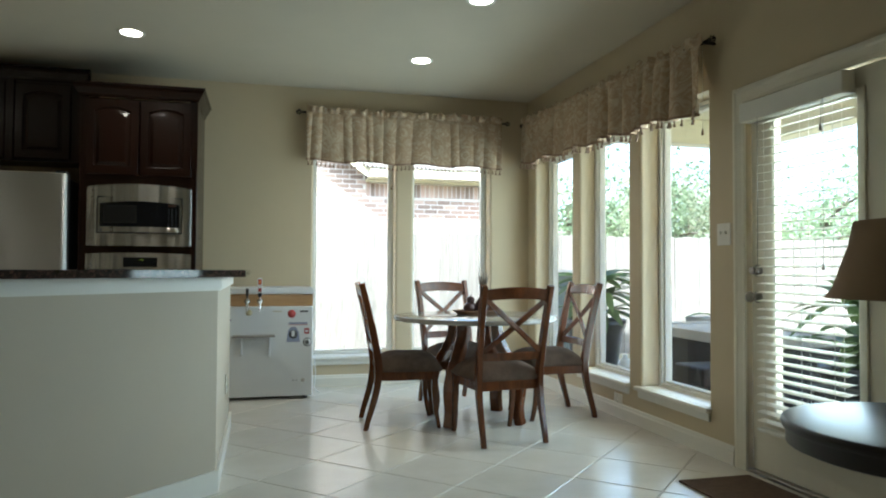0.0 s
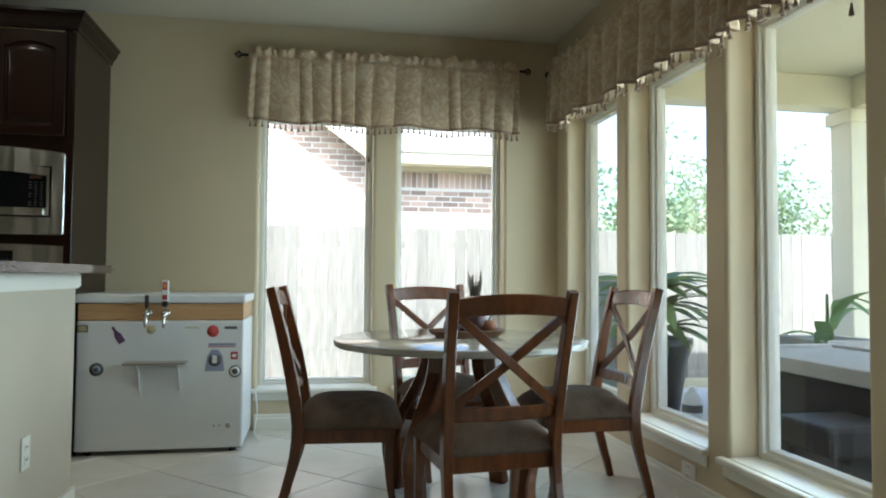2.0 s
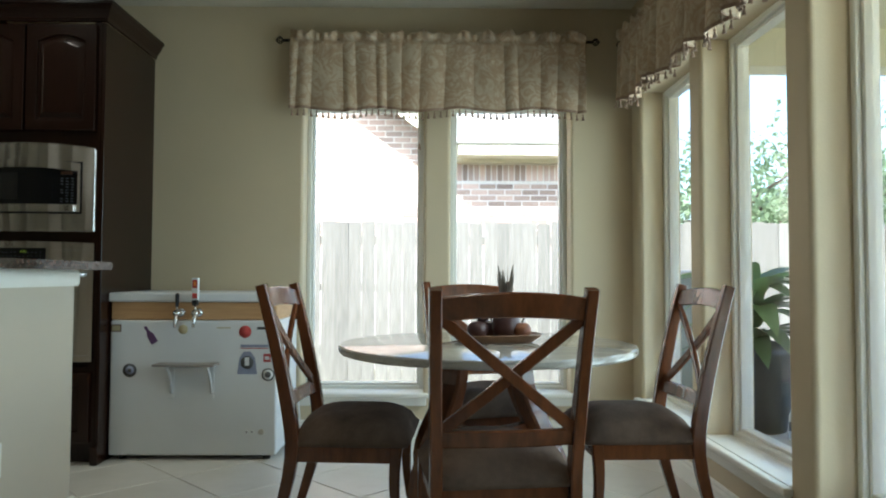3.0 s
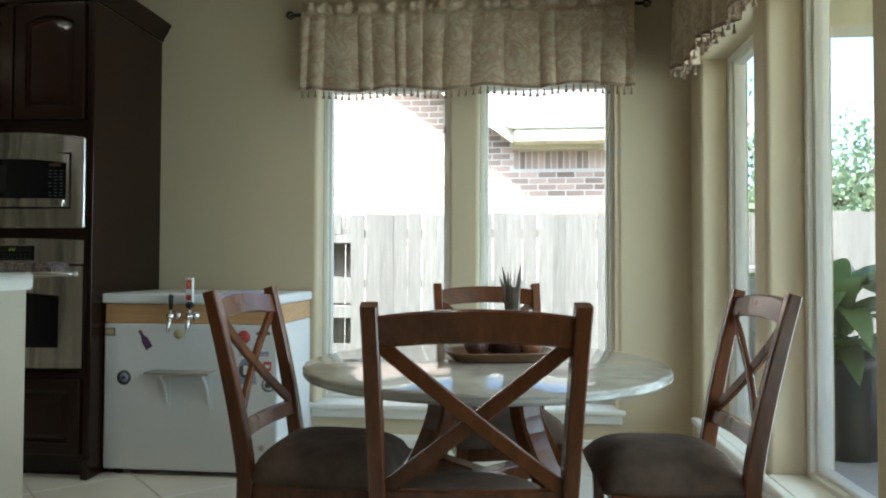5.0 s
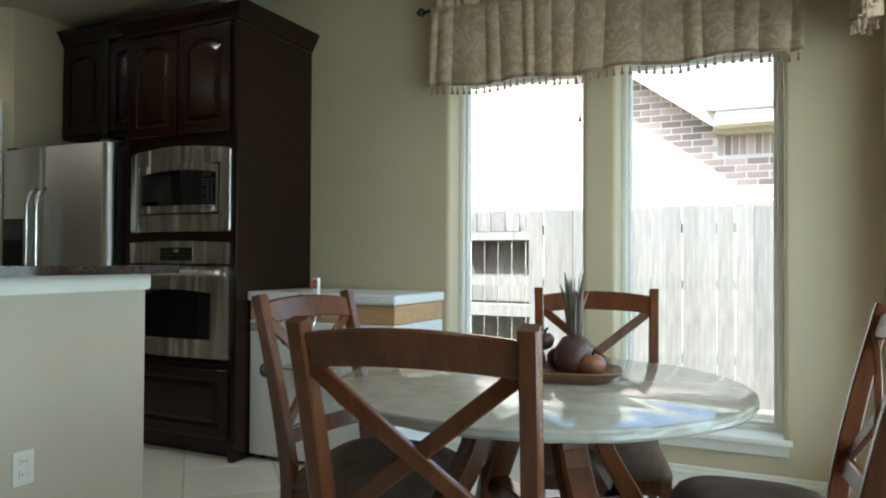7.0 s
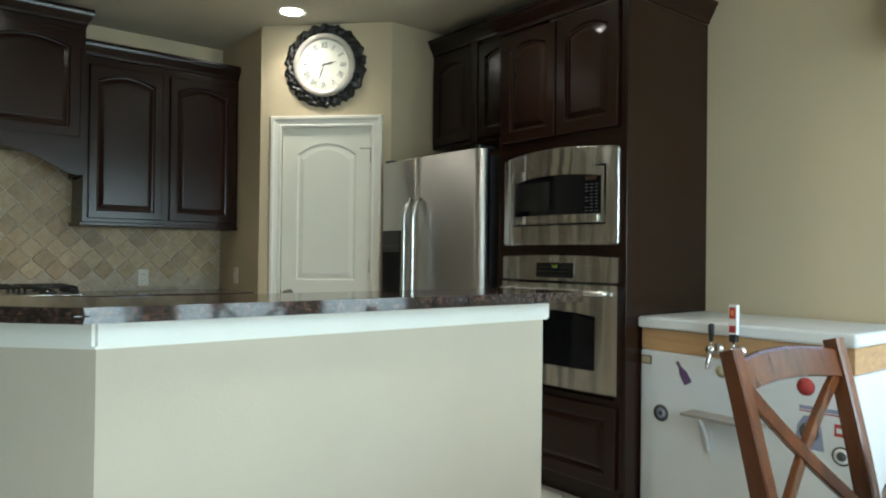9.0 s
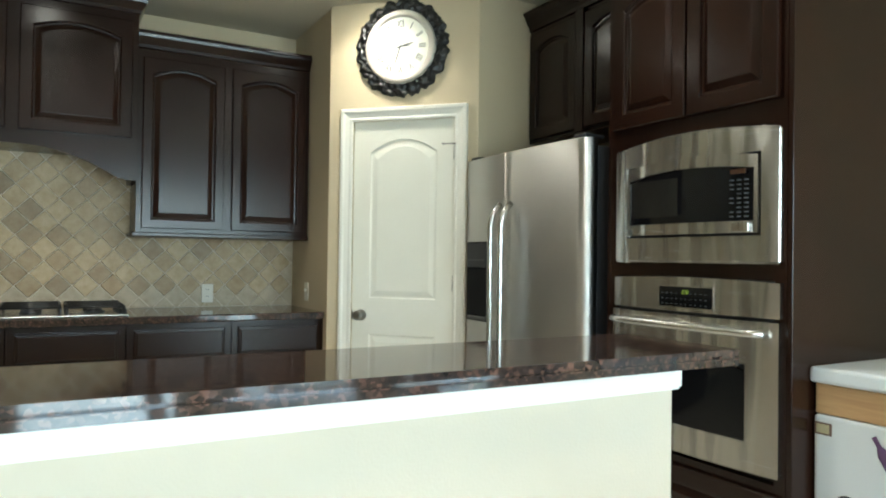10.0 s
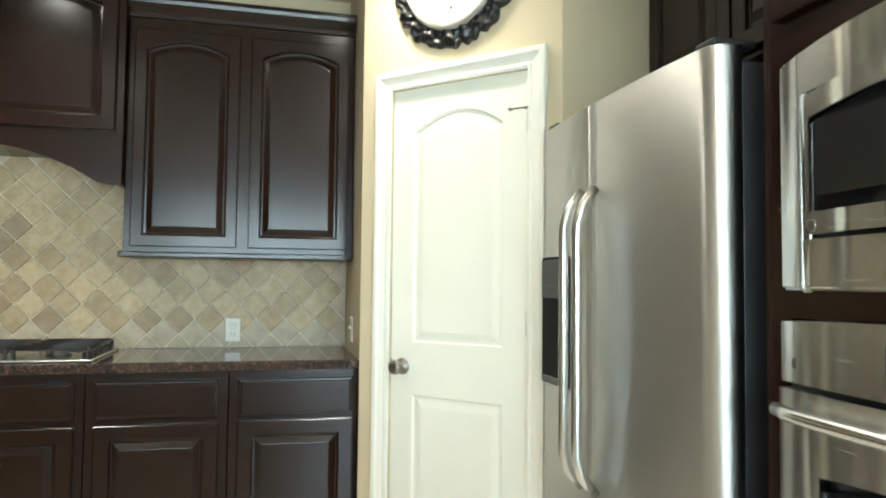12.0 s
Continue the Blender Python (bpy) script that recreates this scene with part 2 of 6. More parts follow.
def trav_mat():
    """Tumbled stone: each tile its own tone from cream through tan and grey-brown to rust."""
    m = mat("travertine", (1.0, 0.96, 0.86), 0.5, col2=(0.66, 0.57, 0.42), vscale=20, bump=0.25, bscale=45)
    t = m.node_tree
    b = t.nodes["Principled BSDF"]
    src = b.inputs["Base Color"].links[0].from_socket
    oi = t.nodes.new("ShaderNodeObjectInfo")
    r = t.nodes.new("ShaderNodeValToRGB")
    e = r.color_ramp.elements
    e[0].position, e[0].color = 0.0, (0.60, 0.50, 0.345, 1)
    e[1].position, e[1].color = 1.0, (0.42, 0.30, 0.18, 1)
    for p, c in ((0.35, (0.54, 0.445, 0.30, 1)), (0.62, (0.47, 0.38, 0.25, 1)), (0.82, (0.37, 0.295, 0.20, 1)), (0.93, (0.48, 0.38, 0.24, 1))):
        q = e.new(p)
        q.color = c
    # each tile is cut from another place in the stone
    sh = t.nodes.new("ShaderNodeVectorMath")
    sh.operation = "SCALE"
    sh.inputs[0].default_value = (3.1, 7.7, 5.3)
    t.links.new(oi.outputs["Random"], sh.inputs["Scale"])
    for nd in t.nodes:
        if nd.bl_idname == "ShaderNodeMapping":
            t.links.new(sh.outputs[0], nd.inputs["Location"])
    t.links.new(oi.outputs["Random"], r.inputs[0])
    mx = t.nodes.new("ShaderNodeMix")
    mx.data_type, mx.blend_type = "RGBA", "MULTIPLY"
    mx.inputs[0].default_value = 1.0
    t.links.new(r.outputs[0], mx.inputs[6])
    t.links.new(src, mx.inputs[7])
    t.links.new(mx.outputs[2], b.inputs["Base Color"])
    return m


M_TRAV = trav_mat()
M_TRAVI = mat("travertine_cut", (0.54, 0.45, 0.31), 0.5, col2=(0.36, 0.28, 0.18), vscale=16, bump=0.2, bscale=45)
# yard ground lies unseen; made pale to bounce light onto the shaded brick
M_GROUND = mat("pale_ground", (0.30, 0.27, 0.19), 0.95, col2=(0.22, 0.22, 0.12), vscale=1.5, bump=0.5, bscale=30)
M_CONC = mat("pale_concrete", (0.50, 0.48, 0.44), 0.85, var=0.2, vscale=5, bump=0.2)
M_SOFFIT = mat("cream_soffit", (0.70, 0.66, 0.50), 0.7, var=0.06, vscale=4)
M_FENCE = mat("weathered_fence", (0.24, 0.226, 0.205), 0.9, col2=(0.135, 0.127, 0.113), vscale=5, stretch=(6, 6, 0.7), bump=0.4, bscale=18, rand=0.13)
M_MORTAR = mat("mortar", (0.78, 0.75, 0.69), 0.95, var=0.12, vscale=25, bump=0.3)
M_BRICK = mat("red_brick", (0.50, 0.385, 0.315), 0.9, col2=(0.41, 0.30, 0.24), vscale=8, bump=0.4, bscale=60, rand=0.45)
M_BRICKI = mat("red_brick_field", (0.50, 0.37, 0.30), 0.9, col2=(0.39, 0.265, 0.21), vscale=5, bump=0.4, bscale=60)
M_SHINGLE = mat("pale_shingle", (0.28, 0.26, 0.24), 0.95, var=0.35, vscale=14, bump=0.5, bscale=40)
M_BARK = mat("bark", (0.10, 0.075, 0.055), 0.95, var=0.4, vscale=12, bump=0.5)
M_POT = mat("dark_glaze", (0.025, 0.027, 0.03), 0.35, var=0.3, vscale=8)
M_WICKER = mat("dark_wicker", (0.022, 0.018, 0.016), 0.6, var=0.4, vscale=60, bump=0.6, bscale=120)
M_BIN = mat("grey_green_plastic", (0.14, 0.17, 0.16), 0.5, var=0.1, vscale=9)


def leaf_mat(name, col, col2, thru, rand=0.3):
    """Thin leaves or slats that pass part of the light."""
    m = mat(name, col, 0.5, col2=col2, vscale=3, rand=rand)
    t = m.node_tree
    b = t.nodes["Principled BSDF"]
    tl = t.nodes.new("ShaderNodeBsdfTranslucent")
    mx = t.nodes.new("ShaderNodeMixShader")
    mx.inputs[0].default_value = thru
    t.links.new(b.inputs["Base Color"].links[0].from_socket, tl.inputs[0])
    t.links.new(b.outputs[0], mx.inputs[1])
    t.links.new(tl.outputs[0], mx.inputs[2])
    t.links.new(mx.outputs[0], t.nodes["Material Output"].inputs[0])
    return m


M_LEAF = leaf_mat("plant_leaf", (0.22, 0.31, 0.12), (0.14, 0.22, 0.07), 0.5)
M_SLAT = leaf_mat("blind_slat", (0.84, 0.81, 0.72), (0.80, 0.77, 0.68), 0.3, 0.03)
M_TREE = leaf_mat("tree_leaf", (0.25, 0.31, 0.19), (0.18, 0.25, 0.13), 0.45)


# ---- mesh helpers ----
def part(name, bm, material, parent=None, label="", smooth=False):
    """Links a bmesh as one mesh object under a thing or a part."""
    me = bpy.data.meshes.new(name)
    bm.normal_update()
    bm.to_mesh(me)
    bm.free()
    if material:
        me.materials.append(material)
    if smooth:
        me.shade_smooth()
    ob = new(name, me)
    if parent:
        ob.parent = parent
    if label:
        ob["label"] = label
    return ob


def thing(name, label, category, m=None, group="", kind=""):
    ob = new(name)
    if m is not None:
        ob.matrix_basis = m
    return tagged(ob, label, category, group, kind)


def B():
    return bmesh.new()


def bx(bm, x0, x1, y0, y1, z0, z1, bev=0.0, seg=1, m=None):
    """Adds a box, its edges rounded by bev, to bm."""
    t = bmesh.new() if bev else bm
    v = [t.verts.new(p) for p in ((x0, y0, z0), (x1, y0, z0), (x1, y1, z0), (x0, y1, z0), (x0, y0, z1), (x1, y0, z1), (x1, y1, z1), (x0, y1, z1))]
    for f in ((0, 3, 2, 1), (4, 5, 6, 7), (0, 1, 5, 4), (1, 2, 6, 5), (2, 3, 7, 6), (3, 0, 4, 7)):
        t.faces.new([v[i] for i in f])
    if bev:
        bmesh.ops.bevel(t, geom=list(t.edges), offset=bev, segments=seg, affect="EDGES", profile=0.5)
        join(bm, t, m)
    elif m is not None:
        for q in v:
            q.co = m @ q.co
    return bm


def join(bm, other, m=None):
    """Moves other's geometry into bm and frees it."""
    mp = {}
    for v in other.verts:
        mp[v] = bm.verts.new(m @ v.co if m is not None else v.co)
    for f in other.faces:
        nf = bm.faces.new([mp[v] for v in f.verts])
        nf.smooth = f.smooth
    other.free()


def lathe(bm, prof, n=24, m=None, caps=True):
    """Turns a profile of (radius, z) round z."""
    rings = []
    for r, z in prof:
        ring = []
        for i in range(n):
            a = 2 * math.pi * i / n
            p = Vector((r * math.cos(a), r * math.sin(a), z))
            ring.append(bm.verts.new(m @ p if m is not None else p))
        rings.append(ring)
    for a, b in zip(rings, rings[1:]):
        for i in range(n):
            f = bm.faces.new((a[i], a[(i + 1) % n], b[(i + 1) % n], b[i]))
            f.smooth = True
    if caps:
        bm.faces.new(list(reversed(rings[0])))
        bm.faces.new(rings[-1])
    return bm


def tube(bm, pts, r, n=8, taper=None, flat=1.0):
    """A round bar along pts."""
    pts = [Vector(p) for p in pts]
    rings = []
    span = [max(q[k] for q in pts) - min(q[k] for q in pts) for k in range(3)]
    up = Vector([1.0 if k == span.index(min(span)) else 0.0 for k in range(3)])
    for i, p in enumerate(pts):
        d = (pts[min(i + 1, len(pts) - 1)] - pts[max(i - 1, 0)]).normalized()
        u = d.cross(up)
        u.normalize()
        w = d.cross(u)
        k = r * (taper[i] if taper else 1.0)
        rings.append([bm.verts.new(p + u * (k * math.cos(2 * math.pi * j / n)) + w * (k * flat * math.sin(2 * math.pi * j / n))) for j in range(n)])
    for a, b in zip(rings, rings[1:]):
        for j in range(n):
            f = bm.faces.new((a[j], a[(j + 1) % n], b[(j + 1) % n], b[j]))
            f.smooth = True
    bm.faces.new(list(reversed(rings[0])))
    bm.faces.new(rings[-1])
    return bm


def sweep(bm, secs):
    """Joins equal-length closed sections into a skin with closed ends."""
    rings = [[bm.verts.new(p) for p in s] for s in secs]
    n = len(rings[0])
    for a, b in zip(rings, rings[1:]):
        for j in range(n):
            bm.faces.new((a[j], a[(j + 1) % n], b[(j + 1) % n], b[j]))
    bm.faces.new(list(reversed(rings[0])))
    bm.faces.new(rings[-1])
    return bm


def bar(bm, pts, w, d, axis="x", bev=0.004):
    """A rectangular wooden bar along pts: w wide along axis, d deep across it, edges eased."""
    pts = [Vector(p) for p in pts]
    u = Vector((1, 0, 0)) if axis == "x" else Vector((0, 1, 0)) if axis == "y" else Vector((0, 0, 1))
    secs = []
    for i, p in enumerate(pts):
        t = (pts[min(i + 1, len(pts) - 1)] - pts[max(i - 1, 0)]).normalized()
        n = t.cross(u).normalized()
        a, b, e = w / 2, d / 2, bev
        secs.append([p + u * s + n * q for s, q in ((-a + e, -b), (a - e, -b), (a, -b + e), (a, b - e), (a - e, b), (-a + e, b), (-a, b - e), (-a, -b + e))])
    return sweep(bm, secs)


def panel(bm, w, h, z0, outer, steps, arch=0.0, k=8, x0=0.0):
    """A raised panel in a slab's front (+z is the slab's face normal, y up): steps of (inset, height) from the outer edge."""
    rings = []
    for ins, dep in steps:
        a = arch if ins > 0.01 else 0.0
        l, r, b, t = -w / 2 + ins, w / 2 - ins, ins, h - ins
        loop = [(l, b), (r, b)]
        for j in range(k + 1):
            s = 1 - 2 * j / k
            loop.append((l + (r - l) * (s + 1) / 2, t - a * (s * s)))
        rings.append([bm.verts.new((x0 + x, z0 + y, dep)) for x, y in loop])
    n = len(rings[0])
    for a, b in zip(rings, rings[1:]):
        for j in range(n):
            bm.faces.new((a[j], a[(j + 1) % n], b[(j + 1) % n], b[j]))
    bm.faces.new(rings[-1])
    return rings


def cab_door(w, h, arch=0.0, frame=0.06, th=0.02):
    """A raised-panel cabinet door: x across, y up from 0, face at z = th."""
    bm = B()
    rs = panel(bm, w, h, 0, 0, [(0, 0), (0, th - 0.004), (0.004, th), (frame - 0.004, th), (frame, th - 0.003), (frame + 0.004, th - 0.012), (frame + 0.012, th - 0.013), (frame + 0.036, th - 0.002), (frame + 0.040, th - 0.001)], arch)
    bm.faces.new(list(reversed(rs[0])))
    return bm


def slab_front(w, h, th=0.02):
    """A flat drawer front with a stepped edge: x across, y up from 0, face at z = th."""
    bm = B()
    rs = panel(bm, w, h, 0, 0, [(0, 0), (0, th - 0.008), (0.005, th - 0.004), (0.012, th - 0.0035), (0.017, th), (0.03, th)])
    bm.faces.new(list(reversed(rs[0])))
    return bm


STAND = Matrix(((1, 0, 0, 0), (0, 0, -1, 0), (0, 1, 0, 0), (0, 0, 0, 1)))   # face +z becomes -y, y becomes up


def wall(name, axis, at, thick, a0, a1, z0, z1, holes, material=None, label=""):
    """A wall along one axis, its room face at `at` and its body towards `thick` (signed), with openings (a0, a1, z0, z1)."""
    bm = B()
    lo, hi = sorted((at, at + thick))

    def cell(p, q, r, s):
        if q - p < 1e-4 or s - r < 1e-4:
            return
        if axis == "x":
            bx(bm, p, q, lo, hi, r, s)
        else:
            bx(bm, lo, hi, p, q, r, s)
    def pier(p, q, left, right, b, t):
        """A full-height stretch whose edges towards a window are rounded over the window's height."""
        if q - p < 1e-4:
            return
        if not (left or right):
            return cell(p, q, z0, z1)
        cell(p, q, z0, b)
        cell(p, q, t, z1)
        r, sg = 0.022, 1 if thick > 0 else -1
        arc = [math.pi / 2 * i / 5 for i in range(6)]
        prof = [(p + r - r * math.sin(g), at + sg * (r - r * math.cos(g))) for g in arc[::-1]] if left else [(p, at)]
        prof += [(q - r + r * math.sin(g), at + sg * (r - r * math.cos(g))) for g in arc] if right else [(q, at)]
        prof += [(q, at + thick), (p, at + thick)]
        sweep(bm, [[Vector((u, v, z)) if axis == "x" else Vector((v, u, z)) for u, v in prof] for z in (b, t)])
    pos, left = a0, False
    for h0, h1, b, t in sorted(holes):
        pier(pos, h0, left, b > 0, b if b > 0 else WZ0, t if b > 0 else WZ1)
        cell(h0, h1, z0, b)
        cell(h0, h1, t, z1)
        pos, left = h1, b > 0
    pier(pos, a1, left, False, WZ0, WZ1)
    bmesh.ops.recalc_face_normals(bm, faces=bm.faces)
    bmesh.ops.remove_doubles(bm, verts=bm.verts, dist=1e-5)
    return tagged(part(name, bm, material or M_WALL), label or "beige painted wall with fine texture", "wall", kind="structure")


# ---- plan ----
N, E, W, S, CEIL = 6.67, 2.745, -3.58, -3.6, 2.73
T = 0.24
NWIN = [(0.65, 1.415), (1.585, 2.35)]
EWIN = [(3.785, 4.545), (4.715, 5.515), (5.665, 6.485)]
WZ0, WZ1 = 0.27, 2.14
DOOR_Y0, DOOR_Y1, DOOR_Z = 2.545, 3.445, 1.985

wall("wall_north", "x", N, T, W - T, E + T, 0, CEIL, [(a, b, WZ0, WZ1) for a, b in NWIN])
wall("wall_east", "y", E, T, S, N, 0, CEIL, [(a, b, WZ0, WZ1) for a, b in EWIN] + [(DOOR_Y0 - 0.02, DOOR_Y1 + 0.02, 0, DOOR_Z + 0.02)])
wall("wall_west", "y", W, -T, S, N, 0, CEIL, [])
wall("wall_south", "x", S, -T, W - T, E + T, 0, CEIL, [])
bm = B()
bx(bm, W - T, E + T, S - T, N + T, CEIL, CEIL + 0.12)
tagged(part("ceiling", bm, M_CEIL), "pale beige painted flat ceiling", "ceiling", kind="structure")

# corner pantry: short return, diagonal wall with the door, return beside the fridge
PA, PB = Vector((-2.846, 5.375)), Vector((-2.188, 6.0))
bm = B()
bx(bm, W, PA.x, 5.39, 5.50, 0, CEIL)
tagged(part("wall_pantry_return", bm, M_WALL), "beige painted short pantry wall", "wall", kind="structure")
bm = B()
bx(bm, PB.x - 0.11, PB.x, 6.0, N, 0, CEIL)
tagged(part("wall_fridge_return", bm, M_WALL), "beige painted wall beside the fridge", "wall", kind="structure")
DG = Matrix.Translation((PA.x, PA.y, 0)) @ Matrix.Rotation(math.atan2(PB.y - PA.y, PB.x - PA.x), 4, "Z")   # x along the diagonal wall, -y into the room
DL = (PB - PA).length
PD0, PD1, PDZ = 0.155, 0.775, 2.035
bm = B()
for a, b, c, d in ((0, PD0, 0, CEIL), (PD1, DL, 0, CEIL), (PD0, PD1, PDZ, CEIL)):
    bx(bm, a, b, 0, 0.11, c, d, m=DG)
tagged(part("wall_pantry_diagonal", bm, M_WALL), "beige painted diagonal pantry wall", "wall", kind="structure")

# grout bed under the floor tiles
bm = B()
bx(bm, W - T, E + T, S - T, N + T, -0.12, -0.004)
FLOOR = tagged(part("floor", bm, M_GROUT), "cream ceramic tile floor laid diagonally", "floor", kind="structure")


# ---- windows ----
def glaze(p):
    """A pane that lets daylight in: the gloss sits on its room side alone."""
    p.data.materials.append(M_CLEAR)
    for f in p.data.polygons:
        f.material_index = 0 if f.normal.y < -0.5 else 1
    p.visible_shadow = False


def window(name, m, w, z0, z1):
    """A fixed window seen from the room: m puts x along the wall, +y outwards, origin at the opening's left foot on the room face."""
    win = thing(name, "tall white vinyl framed clear window", "window", m, kind="structure")
    bm = B()
    d0, d1, f = 0.138, 0.225, 0.028
    for a, b, c, d in ((0, f, z0, z1), (w - f, w, z0, z1), (f, w - f, z0, z0 + f), (f, w - f, z1 - f, z1)):
        bx(bm, a, b, d0, d1, c, d, 0.004)
    g = f + 0.016
    for a, b, c, d in ((f, g, z0 + f, z1 - f), (w - g, w - f, z0 + f, z1 - f), (g, w - g, z0 + f, z0 + g), (g, w - g, z1 - g, z1 - f)):
        bx(bm, a, b, d0 + 0.022, d1 - 0.01, c, d, 0.003)
    part("window_frame", bm, M_VINYL, win)
    bm = B()
    bx(bm, g - 0.004, w - g + 0.004, 0.188, 0.194, z0 + g - 0.004, z1 - g + 0.004)
    glaze(part("pane", bm, M_GLASS, win))
    bm = B()
    bx(bm, 0.001, w - 0.001, -0.002, d0, z0 - 0.02, z0 + 0.006, 0.002)
    bx(bm, -0.035, w + 0.035, -0.045, -0.002, z0 - 0.024, z0 + 0.006, 0.009, 2)
    bx(bm, -0.02, w + 0.02, -0.018, -0.002, z0 - 0.075, z0 - 0.024, 0.005, 2)
    part("window_sill", bm, M_TRIM, win)
    return win


k = 1
for a, b in NWIN:
    window("window_%d" % k, pose(a, N, 0), b - a, WZ0, WZ1)
    k += 1
for a, b in EWIN:
    window("window_%d" % k, pose(E, b, 0, 0, 0, -90), b - a, WZ0, WZ1)
    k += 1


# ---- trim ----
def baseboard(p0, p1, h=0.105):
    """A baseboard from p0 to p1, its body to the left of the way."""
    p0, p1 = Vector((*p0, 0)), Vector((*p1, 0))
    u = (p1 - p0).normalized()
    n = Vector((-u.y, u.x, 0))
    prof = [(0.0, 0.0), (0.016, 0.0), (0.016, h - 0.03), (0.011, h - 0.018), (0.011, h - 0.01), (0.006, h), (0.0, h)]
    bm = B()
    sweep(bm, [[p + n * d + Vector((0, 0, z)) for d, z in prof] for p in (p0, p1)])
    bmesh.ops.recalc_face_normals(bm, faces=bm.faces)
    return tagged(part("baseboard", bm, M_TRIM), "cream painted moulded baseboard", "baseboard", kind="structure")


baseboard((E, N), (0.64, N))
baseboard((E, 3.55), (E, N))
baseboard((E, S), (E, 2.44))


def casing(bm, w, h, m, cw=0.085, d=0.018):
    """Door casing round an opening w by h (x from 0, z from 0), stepped towards the opening; the face looks to -y."""
    prof = [(0.0, 0.0), (0.0, -0.010), (0.012, -0.013), (0.020, -0.010), (cw - 0.03, -0.016), (cw - 0.02, -d - 0.004), (cw - 0.004, -d - 0.004), (cw, -d), (cw, 0.0)]
    path = [((0, 0), (-1, 0)), ((0, h), (-1, 1)), ((w, h), (1, 1)), ((w, 0), (1, 0))]
    secs = []
    for (x, z), (ox, oz) in path:
        secs.append([m @ Vector((x + ox * a, y, z + oz * a)) for a, y in prof])
    sweep(bm, secs)
    bmesh.ops.recalc_face_normals(bm, faces=bm.faces)


# ---- pantry door ----
bm = B()
casing(bm, PD1 - PD0, PDZ, DG @ Matrix.Translation((PD0, 0, 0)), 0.075)
tagged(part("trim", bm, M_TRIM), "cream painted moulded door casing", "trim", kind="structure")
door = thing("door_1", "closed cream two-panel arched pantry door", "door", DG @ Matrix.Translation((PD0, 0, 0)), kind="structure")
PW = PD1 - PD0 - 0.006
bm = B()
stp = [(0, 0.035), (0.105, 0.035), (0.112, 0.028), (0.122, 0.028), (0.148, 0.034), (0.152, 0.034)]
panel(bm, PW, 1.13, 0.90, 0, stp, 0.075, 12)
panel(bm, PW, 0.90, 0.0, 0, [(i, z) for i, z in stp], 0.0, 12)
bx(bm, -PW / 2, PW / 2, 0.0, 2.03, 0.0, 0.020)
leaf = part("leaf", bm, M_DOORP, door)
leaf.matrix_basis = Matrix.Translation((PW / 2 + 0.003, 0.045, 0.004)) @ STAND
bm = B()
lathe(bm, [(0.033, 0.0), (0.033, 0.006), (0.016, 0.010), (0.013, 0.028), (0.022, 0.036), (0.029, 0.048), (0.028, 0.060), (0.016, 0.068)], 20)
kn = part("knob", bm, M_NICKEL, leaf, "satin nickel round knob")
kn.matrix_basis = pose(-PW / 2 + 0.058, 0.905, 0.035)
bm = B()
bx(bm, -0.012, 0.0, 0.876, 0.934, 0.012, 0.036, 0.002)
lk = part("latch_plate", bm, M_NICKEL, leaf)
lk.matrix_basis = pose(-PW / 2 + 0.004, 0, 0.001)
for z in (0.22, 1.06, 1.80):
    bm = B()
    tube(bm, [(0, 0, 0), (0, 0, 0.09)], 0.006)
    hg = part("hinge", bm, M_NICKEL, door)
    hg.matrix_basis = pose(PD1 - PD0 - 0.002, 0.004, z)

bm = B()
tube(bm, [(PD1 - PD0 - 0.06, -0.030, 1.885), (PD1 - PD0 + 0.01, -0.022, 1.887)], 0.003, 6)
tube(bm, [(PD1 - PD0 - 0.004, -0.002, 1.887), (PD1 - PD0 - 0.012, -0.026, 1.887)], 0.003, 6)
lathe(bm, [(0.006, 0), (0.006, 0.012)], 8, pose(PD1 - PD0 - 0.06, -0.024, 1.885, 90))
part("door_stop", bm, M_NICKEL, door)

# ---- recessed ceiling lights ----
CANS = [(1.41, 5.58), (-0.71, 5.48), (1.49, 4.26), (-2.45, 5.40), (-0.75, 3.9), (-2.45, 3.9)]
proto = None
for x, y in CANS:
    if proto is None:
        proto = thing("recessed_light", "round white recessed ceiling light, switched on", "light", pose(x, y, CEIL), "recessed ceiling lights")
        bm = B()
        lathe(bm, [(0.070, 0.0), (0.092, -0.004), (0.095, 0.0)], 32, caps=False)
        part("trim_ring", bm, M_TRIM, proto)
        bm = B()
        lathe(bm, [(0.070, -0.003), (0.071, -0.001)], 32)
        part("bulb", bm, M_LAMP, proto, "glowing warm white lens")
    else:
        copy_thing(proto, pose(x, y, CEIL))
    lamp = new("can_lamp", bpy.data.lights.new("can_lamp", "AREA"))
    lamp.data.shape, lamp.data.size, lamp.data.energy, lamp.data.color = "DISK", 0.13, CAN_WATTS, (1.0, 0.87, 0.70)
    lamp.data.spread = radians(125)
    lamp.matrix_world = pose(x, y, CEIL - 0.012)

# ---- bar with half wall ----
C45 = math.sqrt(0.5)
bar_thing = thing("breakfast_bar", "beige half wall bar with cream cap moulding", "bar")


def offset_path(d, ext=0.0):
    """The half wall's bent line, moved d to the room side: north end, bend, south-west end."""
    k = d * math.tan(math.radians(22.5))
    L = 2.2
    return [Vector((d, 5.14 + ext)), Vector((d, 3.74 - k)), Vector((-L * C45 + d * C45, 3.74 - L * C45 - d * C45))]


